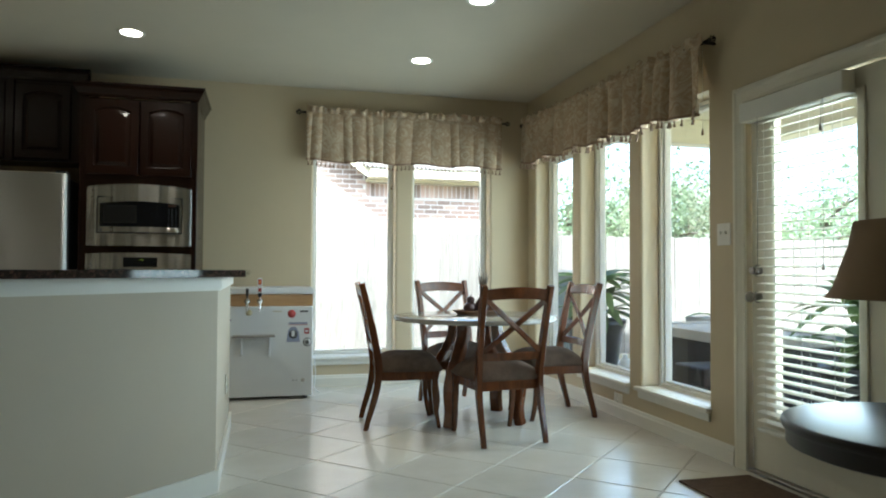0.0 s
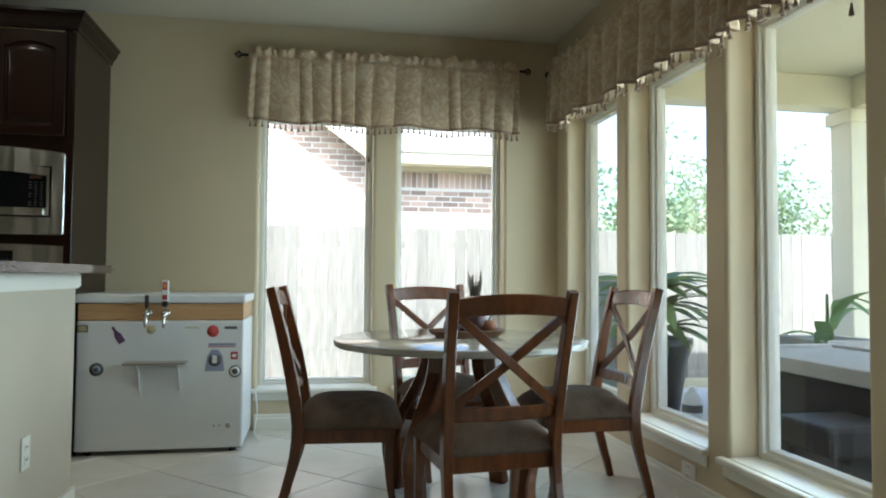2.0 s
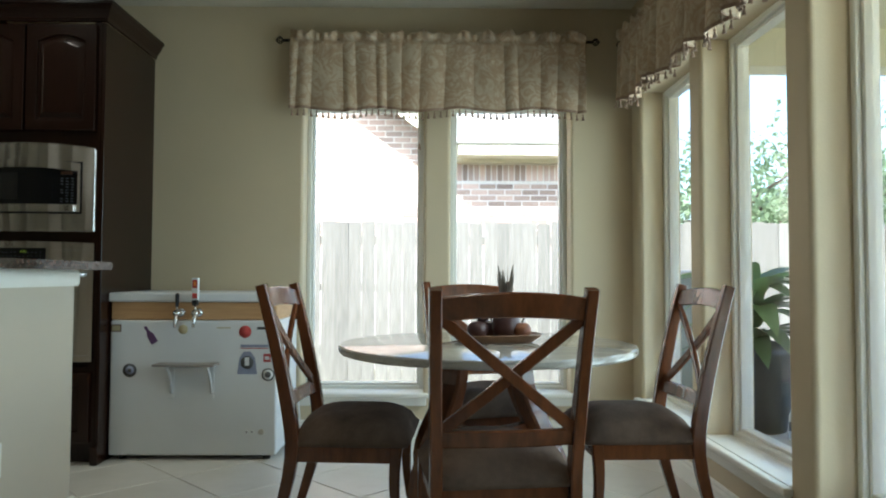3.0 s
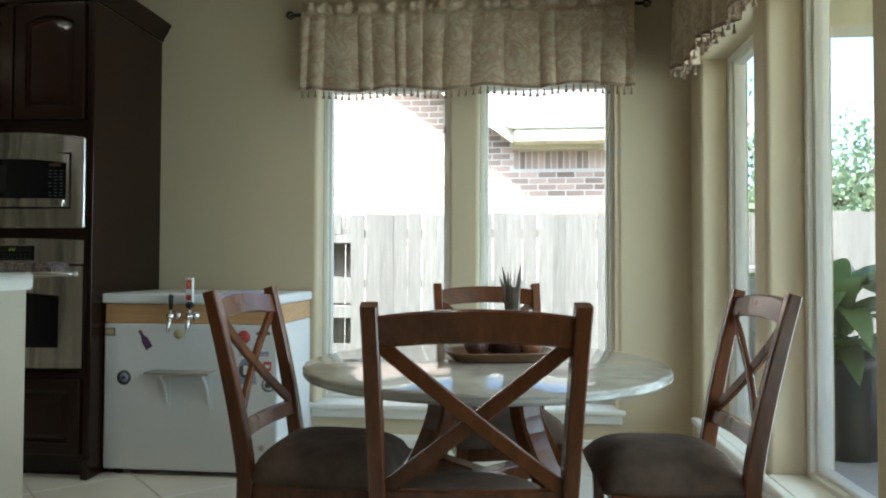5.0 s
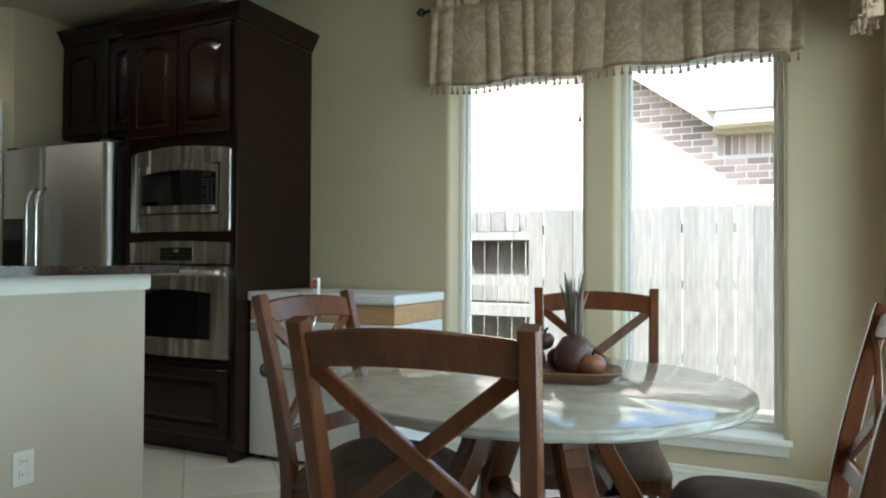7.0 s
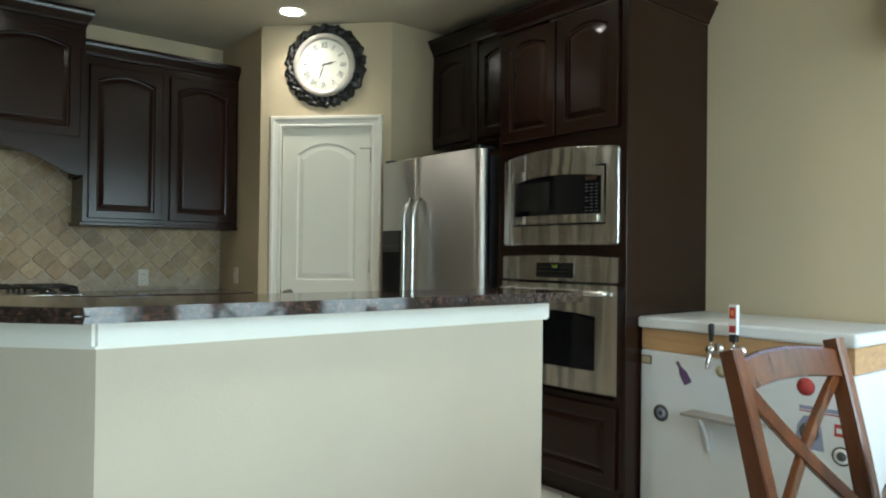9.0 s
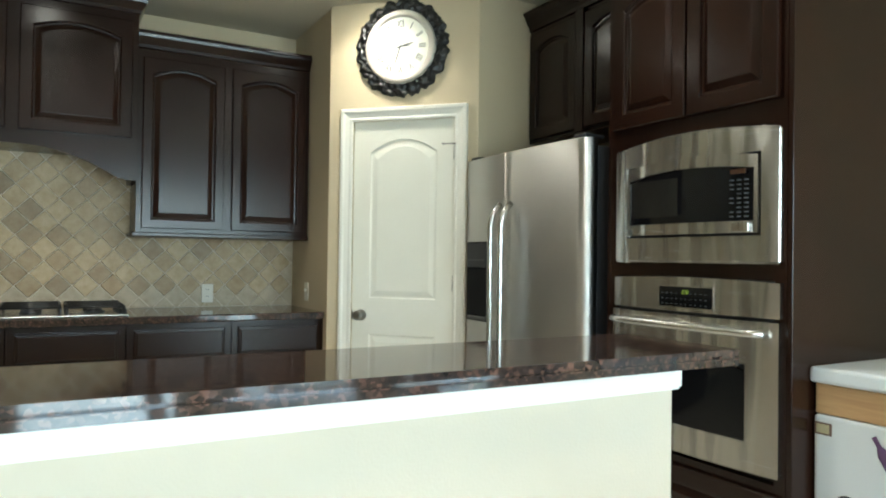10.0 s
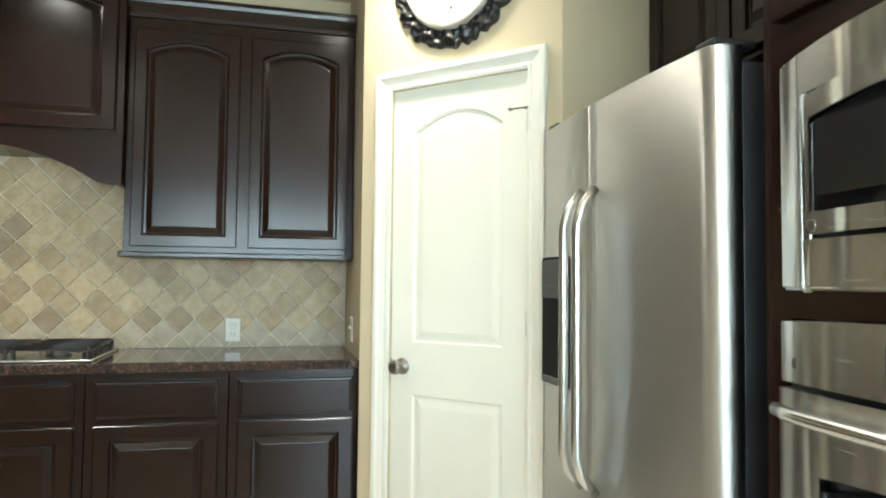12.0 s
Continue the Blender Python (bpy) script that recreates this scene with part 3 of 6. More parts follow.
def strip(bm, d0, d1, z0, z1, ext=0.0):
    a, b = offset_path(d0, ext), offset_path(d1, ext)
    secs = [[Vector((p.x, p.y, z0)), Vector((q.x, q.y, z0)), Vector((q.x, q.y, z1)), Vector((p.x, p.y, z1))] for p, q in zip(a, b)]
    sweep(bm, secs)
    bmesh.ops.recalc_face_normals(bm, faces=bm.faces)
    return bm


part("half_wall", strip(B(), -0.13, 0.0, 0, 0.965), M_HALF, bar_thing)
bm = strip(B(), -0.145, 0.018, 0.965, 1.03, 0.018)
bmesh.ops.bevel(bm, geom=[e for e in bm.edges if e.calc_face_angle(0) > 0.5], offset=0.007, segments=2, affect="EDGES")
part("cap_moulding", bm, M_TRIM, bar_thing, "cream painted cap moulding")
bm = strip(B(), -0.001, 0.015, 0, 0.105, 0.015)
part("base_moulding", bm, M_TRIM, bar_thing)
bm = strip(B(), -0.215, 0.145, 1.031, 1.064, 0.07)
bmesh.ops.bevel(bm, geom=[e for e in bm.edges if e.calc_face_angle(0) > 0.5], offset=0.0155, segments=6, affect="EDGES")
tagged(part("bar_countertop", bm, M_GRANITE), "polished dark brown granite bar top", "countertop")


def plate(name, m, w=0.072, h=0.118, kind="outlet", label="cream plastic wall outlet"):
    """A wall plate: x across, z up, face to -y."""
    p = thing(name, label, "outlet" if kind == "outlet" else "switch", m)
    bm = B()
    bx(bm, -w / 2, w / 2, -0.007, -0.0005, -h / 2, h / 2, 0.003, 2)
    part("cover", bm, M_PLATE, p)
    n = max(1, round(w / 0.06)) if kind == "switch" else 1
    for i in range(n):
        x = (i - (n - 1) / 2) * 0.046
        if kind == "switch":
            bm = B()
            bx(bm, x - 0.005, x + 0.005, -0.018, -0.006, 0.0, 0.018, 0.002)
            part("toggle", bm, M_PLATE, p)
        else:
            for z in (-0.022, 0.022):
                bm = B()
                bx(bm, -0.016, 0.016, -0.0095, -0.006, z - 0.014, z + 0.014, 0.004, 2)
                sock = part("socket", bm, M_PLATE, p)
                bm = B()
                for sx in (-0.007, 0.005):
                    bx(bm, sx, sx + 0.002, -0.0105, -0.0094, z - 0.003, z + 0.006)
                part("slot", bm, M_BLACK, sock)
    return p


plate("wall_switch", pose(E, 3.635, 1.28, 0, 0, -90), 0.118, 0.125, "switch", "cream double light switch on the wall")
plate("wall_outlet", pose(E, 4.86, 0.135, 0, 0, -90), 0.118, 0.075)
plate("wall_outlet", pose(0.0, 4.635, 0.375, 0, 0, 90), 0.075, 0.118, label="white plastic outlet on the half wall")
plate("wall_outlet", pose(-0.735, 3.005, 0.30, 0, 0, 45), 0.075, 0.118, label="white plastic outlet on the angled half wall")
plate("wall_outlet", pose(W + 0.012, 4.83, 1.0, 0, 0, 90), label="white plastic outlet on the tiled backsplash")
plate("wall_switch", pose(-3.26, 5.39, 1.02), 0.072, 0.118, "switch", "cream light switch on the pantry wall")


# ---- kitchen cabinets ----
def door_at(cab, name, x, z, w, h, arch, y, knobs=False, frame=0.06):
    d = part(name, cab_door(w, h, arch, frame), M_CAB, cab)
    d.matrix_basis = Matrix.Translation((x + w / 2, y, z)) @ STAND
    return d


def crown(bm, x0, x1, y0, yb, z0, z1, left=True, right=True, out=0.055):
    """Crown moulding round the front and the free ends; the front looks to -y."""
    prof = [(0.0, 0.0), (0.010, 0.004), (0.012, 0.022), (0.026, 0.040), (0.040, 0.062), (0.044, 0.078), (out, 0.084), (out, 0.10), (0.0, 0.10)]
    k = (z1 - z0) / 0.10
    path = []
    if left:
        path.append(((x0, yb), (-1, 0)))
        path.append(((x0, y0), (-1, -1)))
    else:
        path.append(((x0, y0), (0, -1)))
    if right:
        path.append(((x1, y0), (1, -1)))
        path.append(((x1, yb), (1, 0)))
    else:
        path.append(((x1, y0), (0, -1)))
    sweep(bm, [[Vector((x + ox * a, y + oy * a, z0 + z * k)) for a, z in prof] for (x, y), (ox, oy) in path])
    bmesh.ops.recalc_face_normals(bm, faces=bm.faces)
    return bm


# oven tower: x 0 at its left side, y 0 at the face frame
TX0, TX1, TY = -1.150, -0.300, 6.005
tw = TX1 - TX0
tower = thing("oven_cabinet", "tall espresso wood cabinet holding oven and microwave", "cabinet", pose(TX0, TY, 0))
dp = N - TY - 0.003
for name_, box_ in (("side_panel", (0, 0.02, 0, dp, 0.0, 2.38)), ("side_panel", (tw - 0.02, tw, 0, dp, 0.0, 2.38)), ("back_panel", (0.021, tw - 0.021, dp - 0.01, dp, 0.0, 2.38)), ("toe_board", (0.021, tw - 0.021, 0.06, 0.08, 0, 0.099))):
    part(name_, bx(B(), *box_, 0.002), M_CAB, tower)
for z in (0.10, 0.52, 1.205, 1.74, 2.36):
    part("shelf", bx(B(), 0.021, tw - 0.021, 0.021, dp - 0.011, z, z + 0.02), M_CAB, tower)
bm = B()
for a, b, c, d in ((0.021, 0.062, 0.10, 2.38), (tw - 0.062, tw - 0.021, 0.10, 2.38), (0.0615, tw - 0.0615, 0.49, 0.52), (0.0615, tw - 0.0615, 1.185, 1.245), (0.0615, tw - 0.0615, 1.70, 1.785)):
    bx(bm, a, b, 0.0, 0.02, c, d)
part("face_frame", bm, M_CAB, tower)
hw = (tw - 0.10) / 2
door_at(tower, "cabinet_door", 0.045, 1.785, hw, 0.58, 0.035, -0.001)
door_at(tower, "cabinet_door", 0.055 + hw, 1.785, hw, 0.58, 0.035, -0.001)
door_at(tower, "drawer_front", 0.045, 0.12, tw - 0.09, 0.37, 0.0, -0.001)
part("crown", crown(B(), 0, tw, 0, dp, 2.38, 2.485), M_CAB, tower)
bm = B()
bx(bm, tw - 0.034, tw + 0.004, -0.020, 0.02, 0.0, 0.10, 0.003)
part("plinth_foot", bm, M_CAB, tower)

# cabinet over the fridge
FX0, FX1, FY = -2.185, -1.152, 6.35
over = thing("fridge_cabinet", "espresso wood wall cabinet above the fridge", "cabinet", pose(FX0, FY, 0))
fw = FX1 - FX0
bm = B()
bx(bm, 0.0, fw, 0.0, N - FY - 0.003, 1.91, 2.56)
part("body", bm, M_CAB, over)
door_at(over, "cabinet_door", 0.02, 1.93, 0.40, 0.60, 0.035, -0.001)
door_at(over, "cabinet_door", 0.49, 1.93, 0.40, 0.60, 0.035, -0.001)
part("crown", crown(B(), 0, fw, 0, 0.2, 2.555, 2.66, False, False), M_CAB, over)
bm = B()
bx(bm, 0.425, 0.485, -0.026, 0.0, 1.91, 2.555, 0.003)
part("center_stile", bm, M_CAB, over)

# west wall cabinets, faces to +x: x 0 along +y from the south end

def west(x, y):
    return pose(x, y, 0, 0, 0, 90)


# upper pair
UY0, UY1, UX = 4.365, 5.385, -3.255
up = thing("wall_cabinet", "espresso wood double wall cabinet with arched panels", "cabinet", west(UX, UY0))
uw, ud = UY1 - UY0, UX - W - 0.003
bm = B()
bx(bm, 0, uw, 0, ud, 1.355, 2.43, 0.002)
bx(bm, -0.018, uw, -0.02, ud, 1.345, 1.372, 0.006, 2)
part("body", bm, M_CAB, up)
door_at(up, "cabinet_door", 0.03, 1.395, 0.455, 0.985, 0.045, -0.001, frame=0.052)
door_at(up, "cabinet_door", 0.535, 1.395, 0.455, 0.985, 0.045, -0.001, frame=0.052)
part("crown", crown(B(), 0, uw, 0, ud, 2.43, 2.53, True, False, 0.035), M_CAB, up)

# hood cabinet with arched valance, deeper and higher
HY0, HX = 3.14, -3.20
hood = thing("hood_cabinet", "espresso wood hood cabinet with arched lower rail", "cabinet", west(HX, HY0))
hw_, hd = UY0 - HY0 - 0.004, HX - W - 0.003
bm = B()
bx(bm, 0, hw_, 0.021, hd, 1.82, 2.60)
bx(bm, 0, 0.02, 0.021, hd, 1.66, 1.82)
bx(bm, hw_ - 0.02, hw_, 0.021, hd, 1.66, 1.82)
n = 24
low = []
for i in range(n + 1):
    s = 2 * i / n - 1
    x = hw_ * i / n
    z = 1.66 + 0.16 * max(0.0, 1 - (abs(s) / 0.86) ** 2.2) if abs(s) < 0.86 else 1.66
    low.append((x, z))
for (xa, za), (xb, zb) in zip(low, low[1:]):
    v = [bm.verts.new(p) for p in ((xa, 0, za), (xb, 0, zb), (xb, 0, 2.60), (xa, 0, 2.60), (xa, 0.02, za), (xb, 0.02, zb), (xb, 0.02, 2.60), (xa, 0.02, 2.60))]
    for f in ((0, 1, 2, 3), (5, 4, 7, 6), (4, 5, 1, 0), (3, 2, 6, 7)):
        bm.faces.new([v[i] for i in f])
bmesh.ops.remove_doubles(bm, verts=bm.verts, dist=1e-5)
part("body", bm, M_CAB, hood)
door_at(hood, "cabinet_door", 0.04, 1.895, 0.545, 0.66, 0.045, -0.001)
door_at(hood, "cabinet_door", hw_ - 0.575, 1.895, 0.545, 0.66, 0.045, -0.001)
part("crown", crown(B(), 0, hw_, 0, hd, 2.60, 2.70, True, True, 0.04), M_CAB, hood)

# base cabinets and counter
BX_ = -2.95
for y0, w, two in ((4.85, 0.545, False), (4.305, 0.54, False), (3.76, 0.54, False), (3.215, 0.54, False), (2.4, 0.81, True)):
    bc = thing("base_cabinet", "espresso wood base cabinet with raised-panel drawer and door", "cabinet", west(BX_, y0), "base cabinets")
    bm = B()
    bx(bm, 0, w, 0, BX_ - W - 0.003, 0.10, 0.872)
    bx(bm, 0, w, 0.07, BX_ - W - 0.003, 0.0, 0.10)
    part("body", bm, M_CAB, bc)
    df = part("drawer_front", slab_front(w - 0.07, 0.155), M_CAB, bc)
    df.matrix_basis = Matrix.Translation((w / 2, -0.001, 0.685)) @ STAND
    door_at(bc, "cabinet_door", 0.035, 0.12, w - 0.07, 0.545, 0, -0.001)
bm = B()
bx(bm, W + 0.003, BX_ + 0.035, 2.4, 5.386, 0.874, 0.914, 0.008, 3)
tagged(part("kitchen_countertop", bm, M_GRANITE), "polished dark brown granite counter along the wall", "countertop")

# gas cooktop
ck = thing("gas_cooktop", "stainless steel gas cooktop with black grates", "cooktop", pose(-3.23, 3.86, 0.914))
bm = B()
bx(bm, -0.26, 0.26, -0.46, 0.46, 0.0, 0.012, 0.005, 2)
part("steel_top", bm, M_STEELH, ck)
for gy in (-0.30, 0.0, 0.30):
    bm = B()
    for o in (-0.135, 0.135):
        tube(bm, [(-0.22, gy + o, 0.05), (0.22, gy + o, 0.05)], 0.007)
    for o in (-0.22, -0.11, 0.0, 0.11, 0.22):
        tube(bm, [(o, gy - 0.135, 0.05), (o, gy + 0.135, 0.05)], 0.007)
    for ox in (-0.22, 0.22):
        for oy in (-0.135, 0.135):
            tube(bm, [(ox, gy + oy, 0.012), (ox, gy + oy, 0.05)], 0.008)
    part("grate", bm, M_BLACK, ck)
    for ox in (-0.12, 0.11):
        bm = B()
        lathe(bm, [(0.05, 0.012), (0.05, 0.022), (0.035, 0.026), (0.035, 0.034), (0.0, 0.036)], 20, pose(ox, gy, 0))
        part("burner", bm, M_BLACK, ck)
for i in range(5):
    bm = B()
    lathe(bm, [(0.022, 0.012), (0.020, 0.034), (0.012, 0.037), (0.0, 0.037)], 16, pose(0.20 - 0.09 * i, 0.43, 0))
    part("knob", bm, M_BLACK, ck)

# ---- refrigerator ----
fr = thing("refrigerator", "stainless side-by-side fridge with curved handles and water dispenser", "refrigerator", pose(-2.165, 5.925, 0))
FWD = 0.960
bm = B()
bx(bm, 0.012, FWD - 0.012, 0.075, 0.72, 0.03, 1.745, 0.006, 2)
part("body", bm, M_FRIDGESIDE, fr, "charcoal cabinet sides")


def fridge_door(x0, x1, name, rl, rr):
    """A bowed door with one softly rounded outer edge."""
    bm = B()
    prof = []
    n = 14
    for i in range(n + 1):
        s = i / n
        x = x0 + (x1 - x0) * s
        xc = (x / FWD - 0.5) * 2
        y = -0.020 * (1 - xc * xc)
        for flag, d in ((rl, x - x0), (rr, x1 - x)):
            if flag and d < 0.05:
                y += 0.05 - math.sqrt(max(0.0, 0.05 ** 2 - (0.05 - d) ** 2))
        prof.append((x, y))
    if rr:
        prof = [p for p in prof if p[0] < x1 - 0.06] + [(x1 - 0.05 + 0.05 * math.sin(a), -0.020 * (1 - ((x1 / FWD - 0.5) * 2) ** 2) - 0.004 + 0.05 - 0.05 * math.cos(a)) for a in [math.pi / 2 * i / 8 for i in range(9)]]
    sec = [(x, y) for x, y in prof] + [(x1, 0.07), (x0, 0.07)]
    rings = []
    for z, k in ((0.055, 0.006), (0.061, 0.0), (1.769, 0.0), (1.775, 0.006)):
        rings.append([Vector((x, y + k, z)) for x, y in sec])
    sweep(bm, rings)
    for f in bm.faces:
        f.smooth = len(f.verts) == 4
    return part(name, bm, M_STEEL, fr)


FSPL = 0.405
dl = fridge_door(0.0, FSPL - 0.004, "freezer_door", False, False)
dr = fridge_door(FSPL + 0.004, FWD, "fridge_door", False, True)
for px, dd in ((FSPL - 0.045, dl), (FSPL + 0.045, dr)):
    pts = []
    for i in range(17):
        s = i / 16
        z = 0.66 + 0.86 * s
        e = min(s, 1 - s)
        pts.append((px, -0.028 - 0.058 * min(1.0, e / 0.10) ** 0.6, z))
    bm = B()
    tube(bm, pts, 0.0145, 10)
    part("handle", bm, M_STEELH, dd, "curved bright steel bar handle")
bm = B()
bx(bm, 0.035, 0.245, -0.024, 0.0, 0.92, 1.335, 0.006, 2)
ds = part("dispenser", bm, M_CAVITY, dl, "black ice and water dispenser")
bm = B()
bx(bm, 0.045, 0.235, -0.029, -0.022, 1.20, 1.325, 0.004, 2)
part("dispenser_panel", bm, M_FRIDGESIDE, dl)
bm = B()
for i in range(5):
    bx(bm, 0.065 + i * 0.032, 0.085 + i * 0.032, -0.0305, -0.0288, 1.235, 1.243)
part("dispenser_marks", bm, M_GREYTXT, dl)
bm = B()
bx(bm, 0.05, 0.23, -0.027, -0.018, 0.925, 0.945, 0.003)
part("drip_tray", bm, M_GREYTXT, dl)
bm = B()
bx(bm, 0.05, FWD - 0.05, 0.02, 0.06, 0.0, 0.05)
part("kick_grille", bm, M_BLACK, fr)
for hx in (0.05, FWD - 0.05):
    bm = B()
    bx(bm, hx - 0.035, hx + 0.035, 0.01, 0.12, 1.776, 1.792, 0.004, 2)
    part("hinge_cover", bm, M_BLACK, fr)


# ---- microwave and oven ----
def bowed(bm, x0, x1, z0, z1, y, bow, d, hole=None, n=40, rise=0.0, hrise=0.0):
    """A plate bowed to -y in the middle, optionally with a rectangular hole and a slightly arched top."""
    def pt(s, z):
        x = x0 + (x1 - x0) * s
        return x, y - bow * (1 - (2 * s - 1) ** 2)
    xs = [i / n for i in range(n + 1)]
    if hole:
        hs = [(hole[0] - x0) / (x1 - x0), (hole[1] - x0) / (x1 - x0)]
        xs = sorted(set([v for v in xs if min(abs(v - q) for q in hs) > 0.006] + hs))
    for a, b in zip(xs, xs[1:]):
        mid = (a + b) / 2
        spans = [(z0, z1)]
        if hole and hs[0] - 1e-6 < mid < hs[1] + 1e-6:
            hm = hole[3] + hrise * (1 - (2 * mid - 1) ** 2)
            spans = [(z0, hole[2]), (hm, z1)]
        for lo, hi in spans:
            pa, pb = pt(a, 0), pt(b, 0)
            ha = hi + rise * (1 - (2 * a - 1) ** 2) if hi == z1 else hi
            hb = hi + rise * (1 - (2 * b - 1) ** 2) if hi == z1 else hi
            v = [bm.verts.new(p) for p in ((pa[0], pa[1], lo), (pb[0], pb[1], lo), (pb[0], pb[1], hb), (pa[0], pa[1], ha), (pa[0], pa[1] + d, lo), (pb[0], pb[1] + d, lo), (pb[0], pb[1] + d, hb), (pa[0], pa[1] + d, ha))]
            for f in ((0, 1, 2, 3), (5, 4, 7, 6), (4, 5, 1, 0), (3, 2, 6, 7), (1, 5, 6, 2), (4, 0, 3, 7)):
                bm.faces.new([v[i] for i in f])
    bmesh.ops.remove_doubles(bm, verts=bm.verts, dist=1e-5)
    return bm


AX0, AX1 = -1.092, -0.336
mw = thing("microwave", "built-in stainless microwave with curved trim frame", "microwave", pose(AX0, TY, 0))
aw = AX1 - AX0
bm = bowed(B(), 0, aw, 1.24, 1.69, -0.012, 0.034, 0.020, (0.075, aw - 0.065, 1.335, 1.615), rise=0.026)
bmesh.ops.bevel(bm, geom=[e for e in bm.edges if e.calc_face_angle(0) > 0.9 and all(v.co.x < 1e-4 or v.co.x > aw - 1e-4 or v.co.z < 1.2402 or v.co.z > 1.689 for v in e.verts)], offset=0.007, segments=3, affect="EDGES")
part("trim_frame", bm, M_STEELM, mw)
bm = B()
bx(bm, 0.02, aw - 0.02, 0.002, 0.38, 1.25, 1.685)
part("casing", bm, M_BLACK, mw)
bm = bowed(B(), 0.085, aw - 0.075, 1.344, 1.606, -0.026, 0.030, 0.03, (0.098, aw - 0.088, 1.385, 1.560), rise=0.018, hrise=0.022)
md = part("microwave_door", bm, M_STEELM, mw)
bm = bowed(B(), 0.099, aw - 0.089, 1.386, 1.552, -0.024, 0.026, 0.018, rise=0.030)
part("door_glass", bm, M_BLKGLASS, md, "black glass with a darker viewing window")
bm = bowed(B(), 0.125, 0.49, 1.412, 1.552, -0.0385, 0.0125, 0.004)
part("viewing_screen", bm, M_DARKSCREEN, md)
key_me = None
rnd = random.Random(4)
for r in range(9):
    for c in range(3):
        if rnd.random() < 0.9:
            o = part("key", bx(B(), -0.006, 0.006, -0.005, 0.005, 0, 0.004), M_GREYTXT, md) if key_me is None else new("key", key_me)
            key_me, o.parent = o.data, md
            o.matrix_basis = pose(aw - 0.165 + c * 0.026, -0.039 + c * 0.004, 1.398 + r * 0.0155)
bm = B()
bx(bm, aw - 0.170, aw - 0.112, -0.0425, -0.036, 1.545, 1.560)
part("clock_display", bm, M_AMBERDIM, md)
bm = B()
lathe(bm, [(0.011, 0), (0.011, 0.004), (0.009, 0.005)], 16, pose(0.108, -0.030, 1.360, 90))
part("badge", bm, M_NICKEL, md)
bm = B()
bx(bm, aw - 0.175, aw - 0.095, -0.0460, -0.036, 1.346, 1.380, 0.003)
part("open_button", bm, M_STEELM, md)

ov = thing("wall_oven", "built-in stainless wall oven with digital control panel", "oven", pose(AX0, TY, 0))
bm = bowed(B(), 0, aw, 1.062, 1.178, -0.012, 0.030, 0.020, rise=0.010)
cp = part("control_panel", bm, M_STEELM, ov)
bm = bowed(B(), 0.27, 0.515, 1.078, 1.152, -0.0402, 0.0030, 0.006)
part("display", bm, M_BLKGLASS, cp, "black display with green digits")
part("display_border", bowed(B(), 0.2655, 0.5195, 1.0740, 1.1560, -0.0399, 0.0028, 0.006), M_STEELH, cp)
SEG = {"a": (0, 0.006, 0.0117, 0.013), "g": (0, 0.006, 0.0058, 0.0071), "d": (0, 0.006, 0, 0.0013), "b": (0.0048, 0.006, 0.0071, 0.0117), "c": (0.0048, 0.006, 0.0013, 0.0058), "e": (0, 0.0012, 0.0013, 0.0058)}
bm = B()
for x, segs in ((0.383, "abged"), (0.397, "abgcd"), (0.4065, "abged")):      # 2:32
    for k in segs:
        a, b, c, d = SEG[k]
        bx(bm, x + a, x + b, -0.0446, -0.041, 1.127 + c, 1.127 + d)
for z in (0.003, 0.0085):
    bx(bm, 0.3922, 0.3936, -0.0446, -0.041, 1.127 + z, 1.127 + z + 0.0014)
part("digit_bars", bm, M_GREENLED, cp, "glowing green digits")
ck_me = None
for r in range(3):
    for c in range(10):
        if 3 < c < 6 and r == 2:
            continue
        o = part("control_key", bx(B(), 0, 0.008, -0.0438, -0.0405, 0, 0.0022), M_GREYTXT, cp) if ck_me is None else new("control_key", ck_me)
        ck_me, o.parent = o.data, cp
        o.matrix_basis = pose(0.285 + c * 0.0222, 0, 1.087 + r * 0.02)
bm = B()
lathe(bm, [(0.011, 0), (0.011, 0.004), (0.009, 0.005)], 16, pose(0.045, -0.014, 1.10, 90))
part("badge", bm, M_NICKEL, cp)
bm = bowed(B(), 0, aw, 0.548, 1.05, -0.018, 0.026, 0.026, (0.115, aw - 0.115, 0.648, 0.885), hrise=0.034)
od = part("oven_door", bm, M_STEELM, ov)
bm = bowed(B(), 0.116, aw - 0.116, 0.649, 0.876, -0.024, 0.017, 0.016, rise=0.044)
part("oven_glass", bm, M_BLKGLASS, od)
pts = [(0.03 + (aw - 0.06) * i / 14, -0.050 - 0.038 * (1 - (i / 7 - 1) ** 2) ** 0.5, 1.012) for i in range(15)]
bm = B()
tube(bm, pts, 0.014, 10)
part("oven_handle", bm, M_STEELH, od, "wide bright steel bar handle")
bm = B()
bx(bm, 0.01, aw - 0.01, 0.002, 0.40, 0.55, 1.18)
part("casing", bm, M_BLACK, ov)


# ---- chest freezer turned into a beer tap cooler ----
FZX, FZY = -0.293, 6.105
fz = thing("chest_freezer", "white chest freezer with pine collar and beer taps", "freezer", pose(FZX, FZY, 0))
fzw, fzd = 0.915, 0.55
bm = B()
bx(bm, 0, fzw, 0, fzd, 0.025, 0.762, 0.012, 3)
part("body", bm, M_WHITEAPP, fz)
bm = B()
bx(bm, 0.004, fzw - 0.004, 0.004, fzd - 0.004, 0.764, 0.860, 0.003)
part("collar", bm, M_PINE, fz, "raw pine board collar")
bm = B()
bx(bm, -0.008, fzw + 0.008, -0.014, fzd + 0.006, 0.862, 0.914, 0.012, 3)
part("lid", bm, M_WHITEAPP, fz)
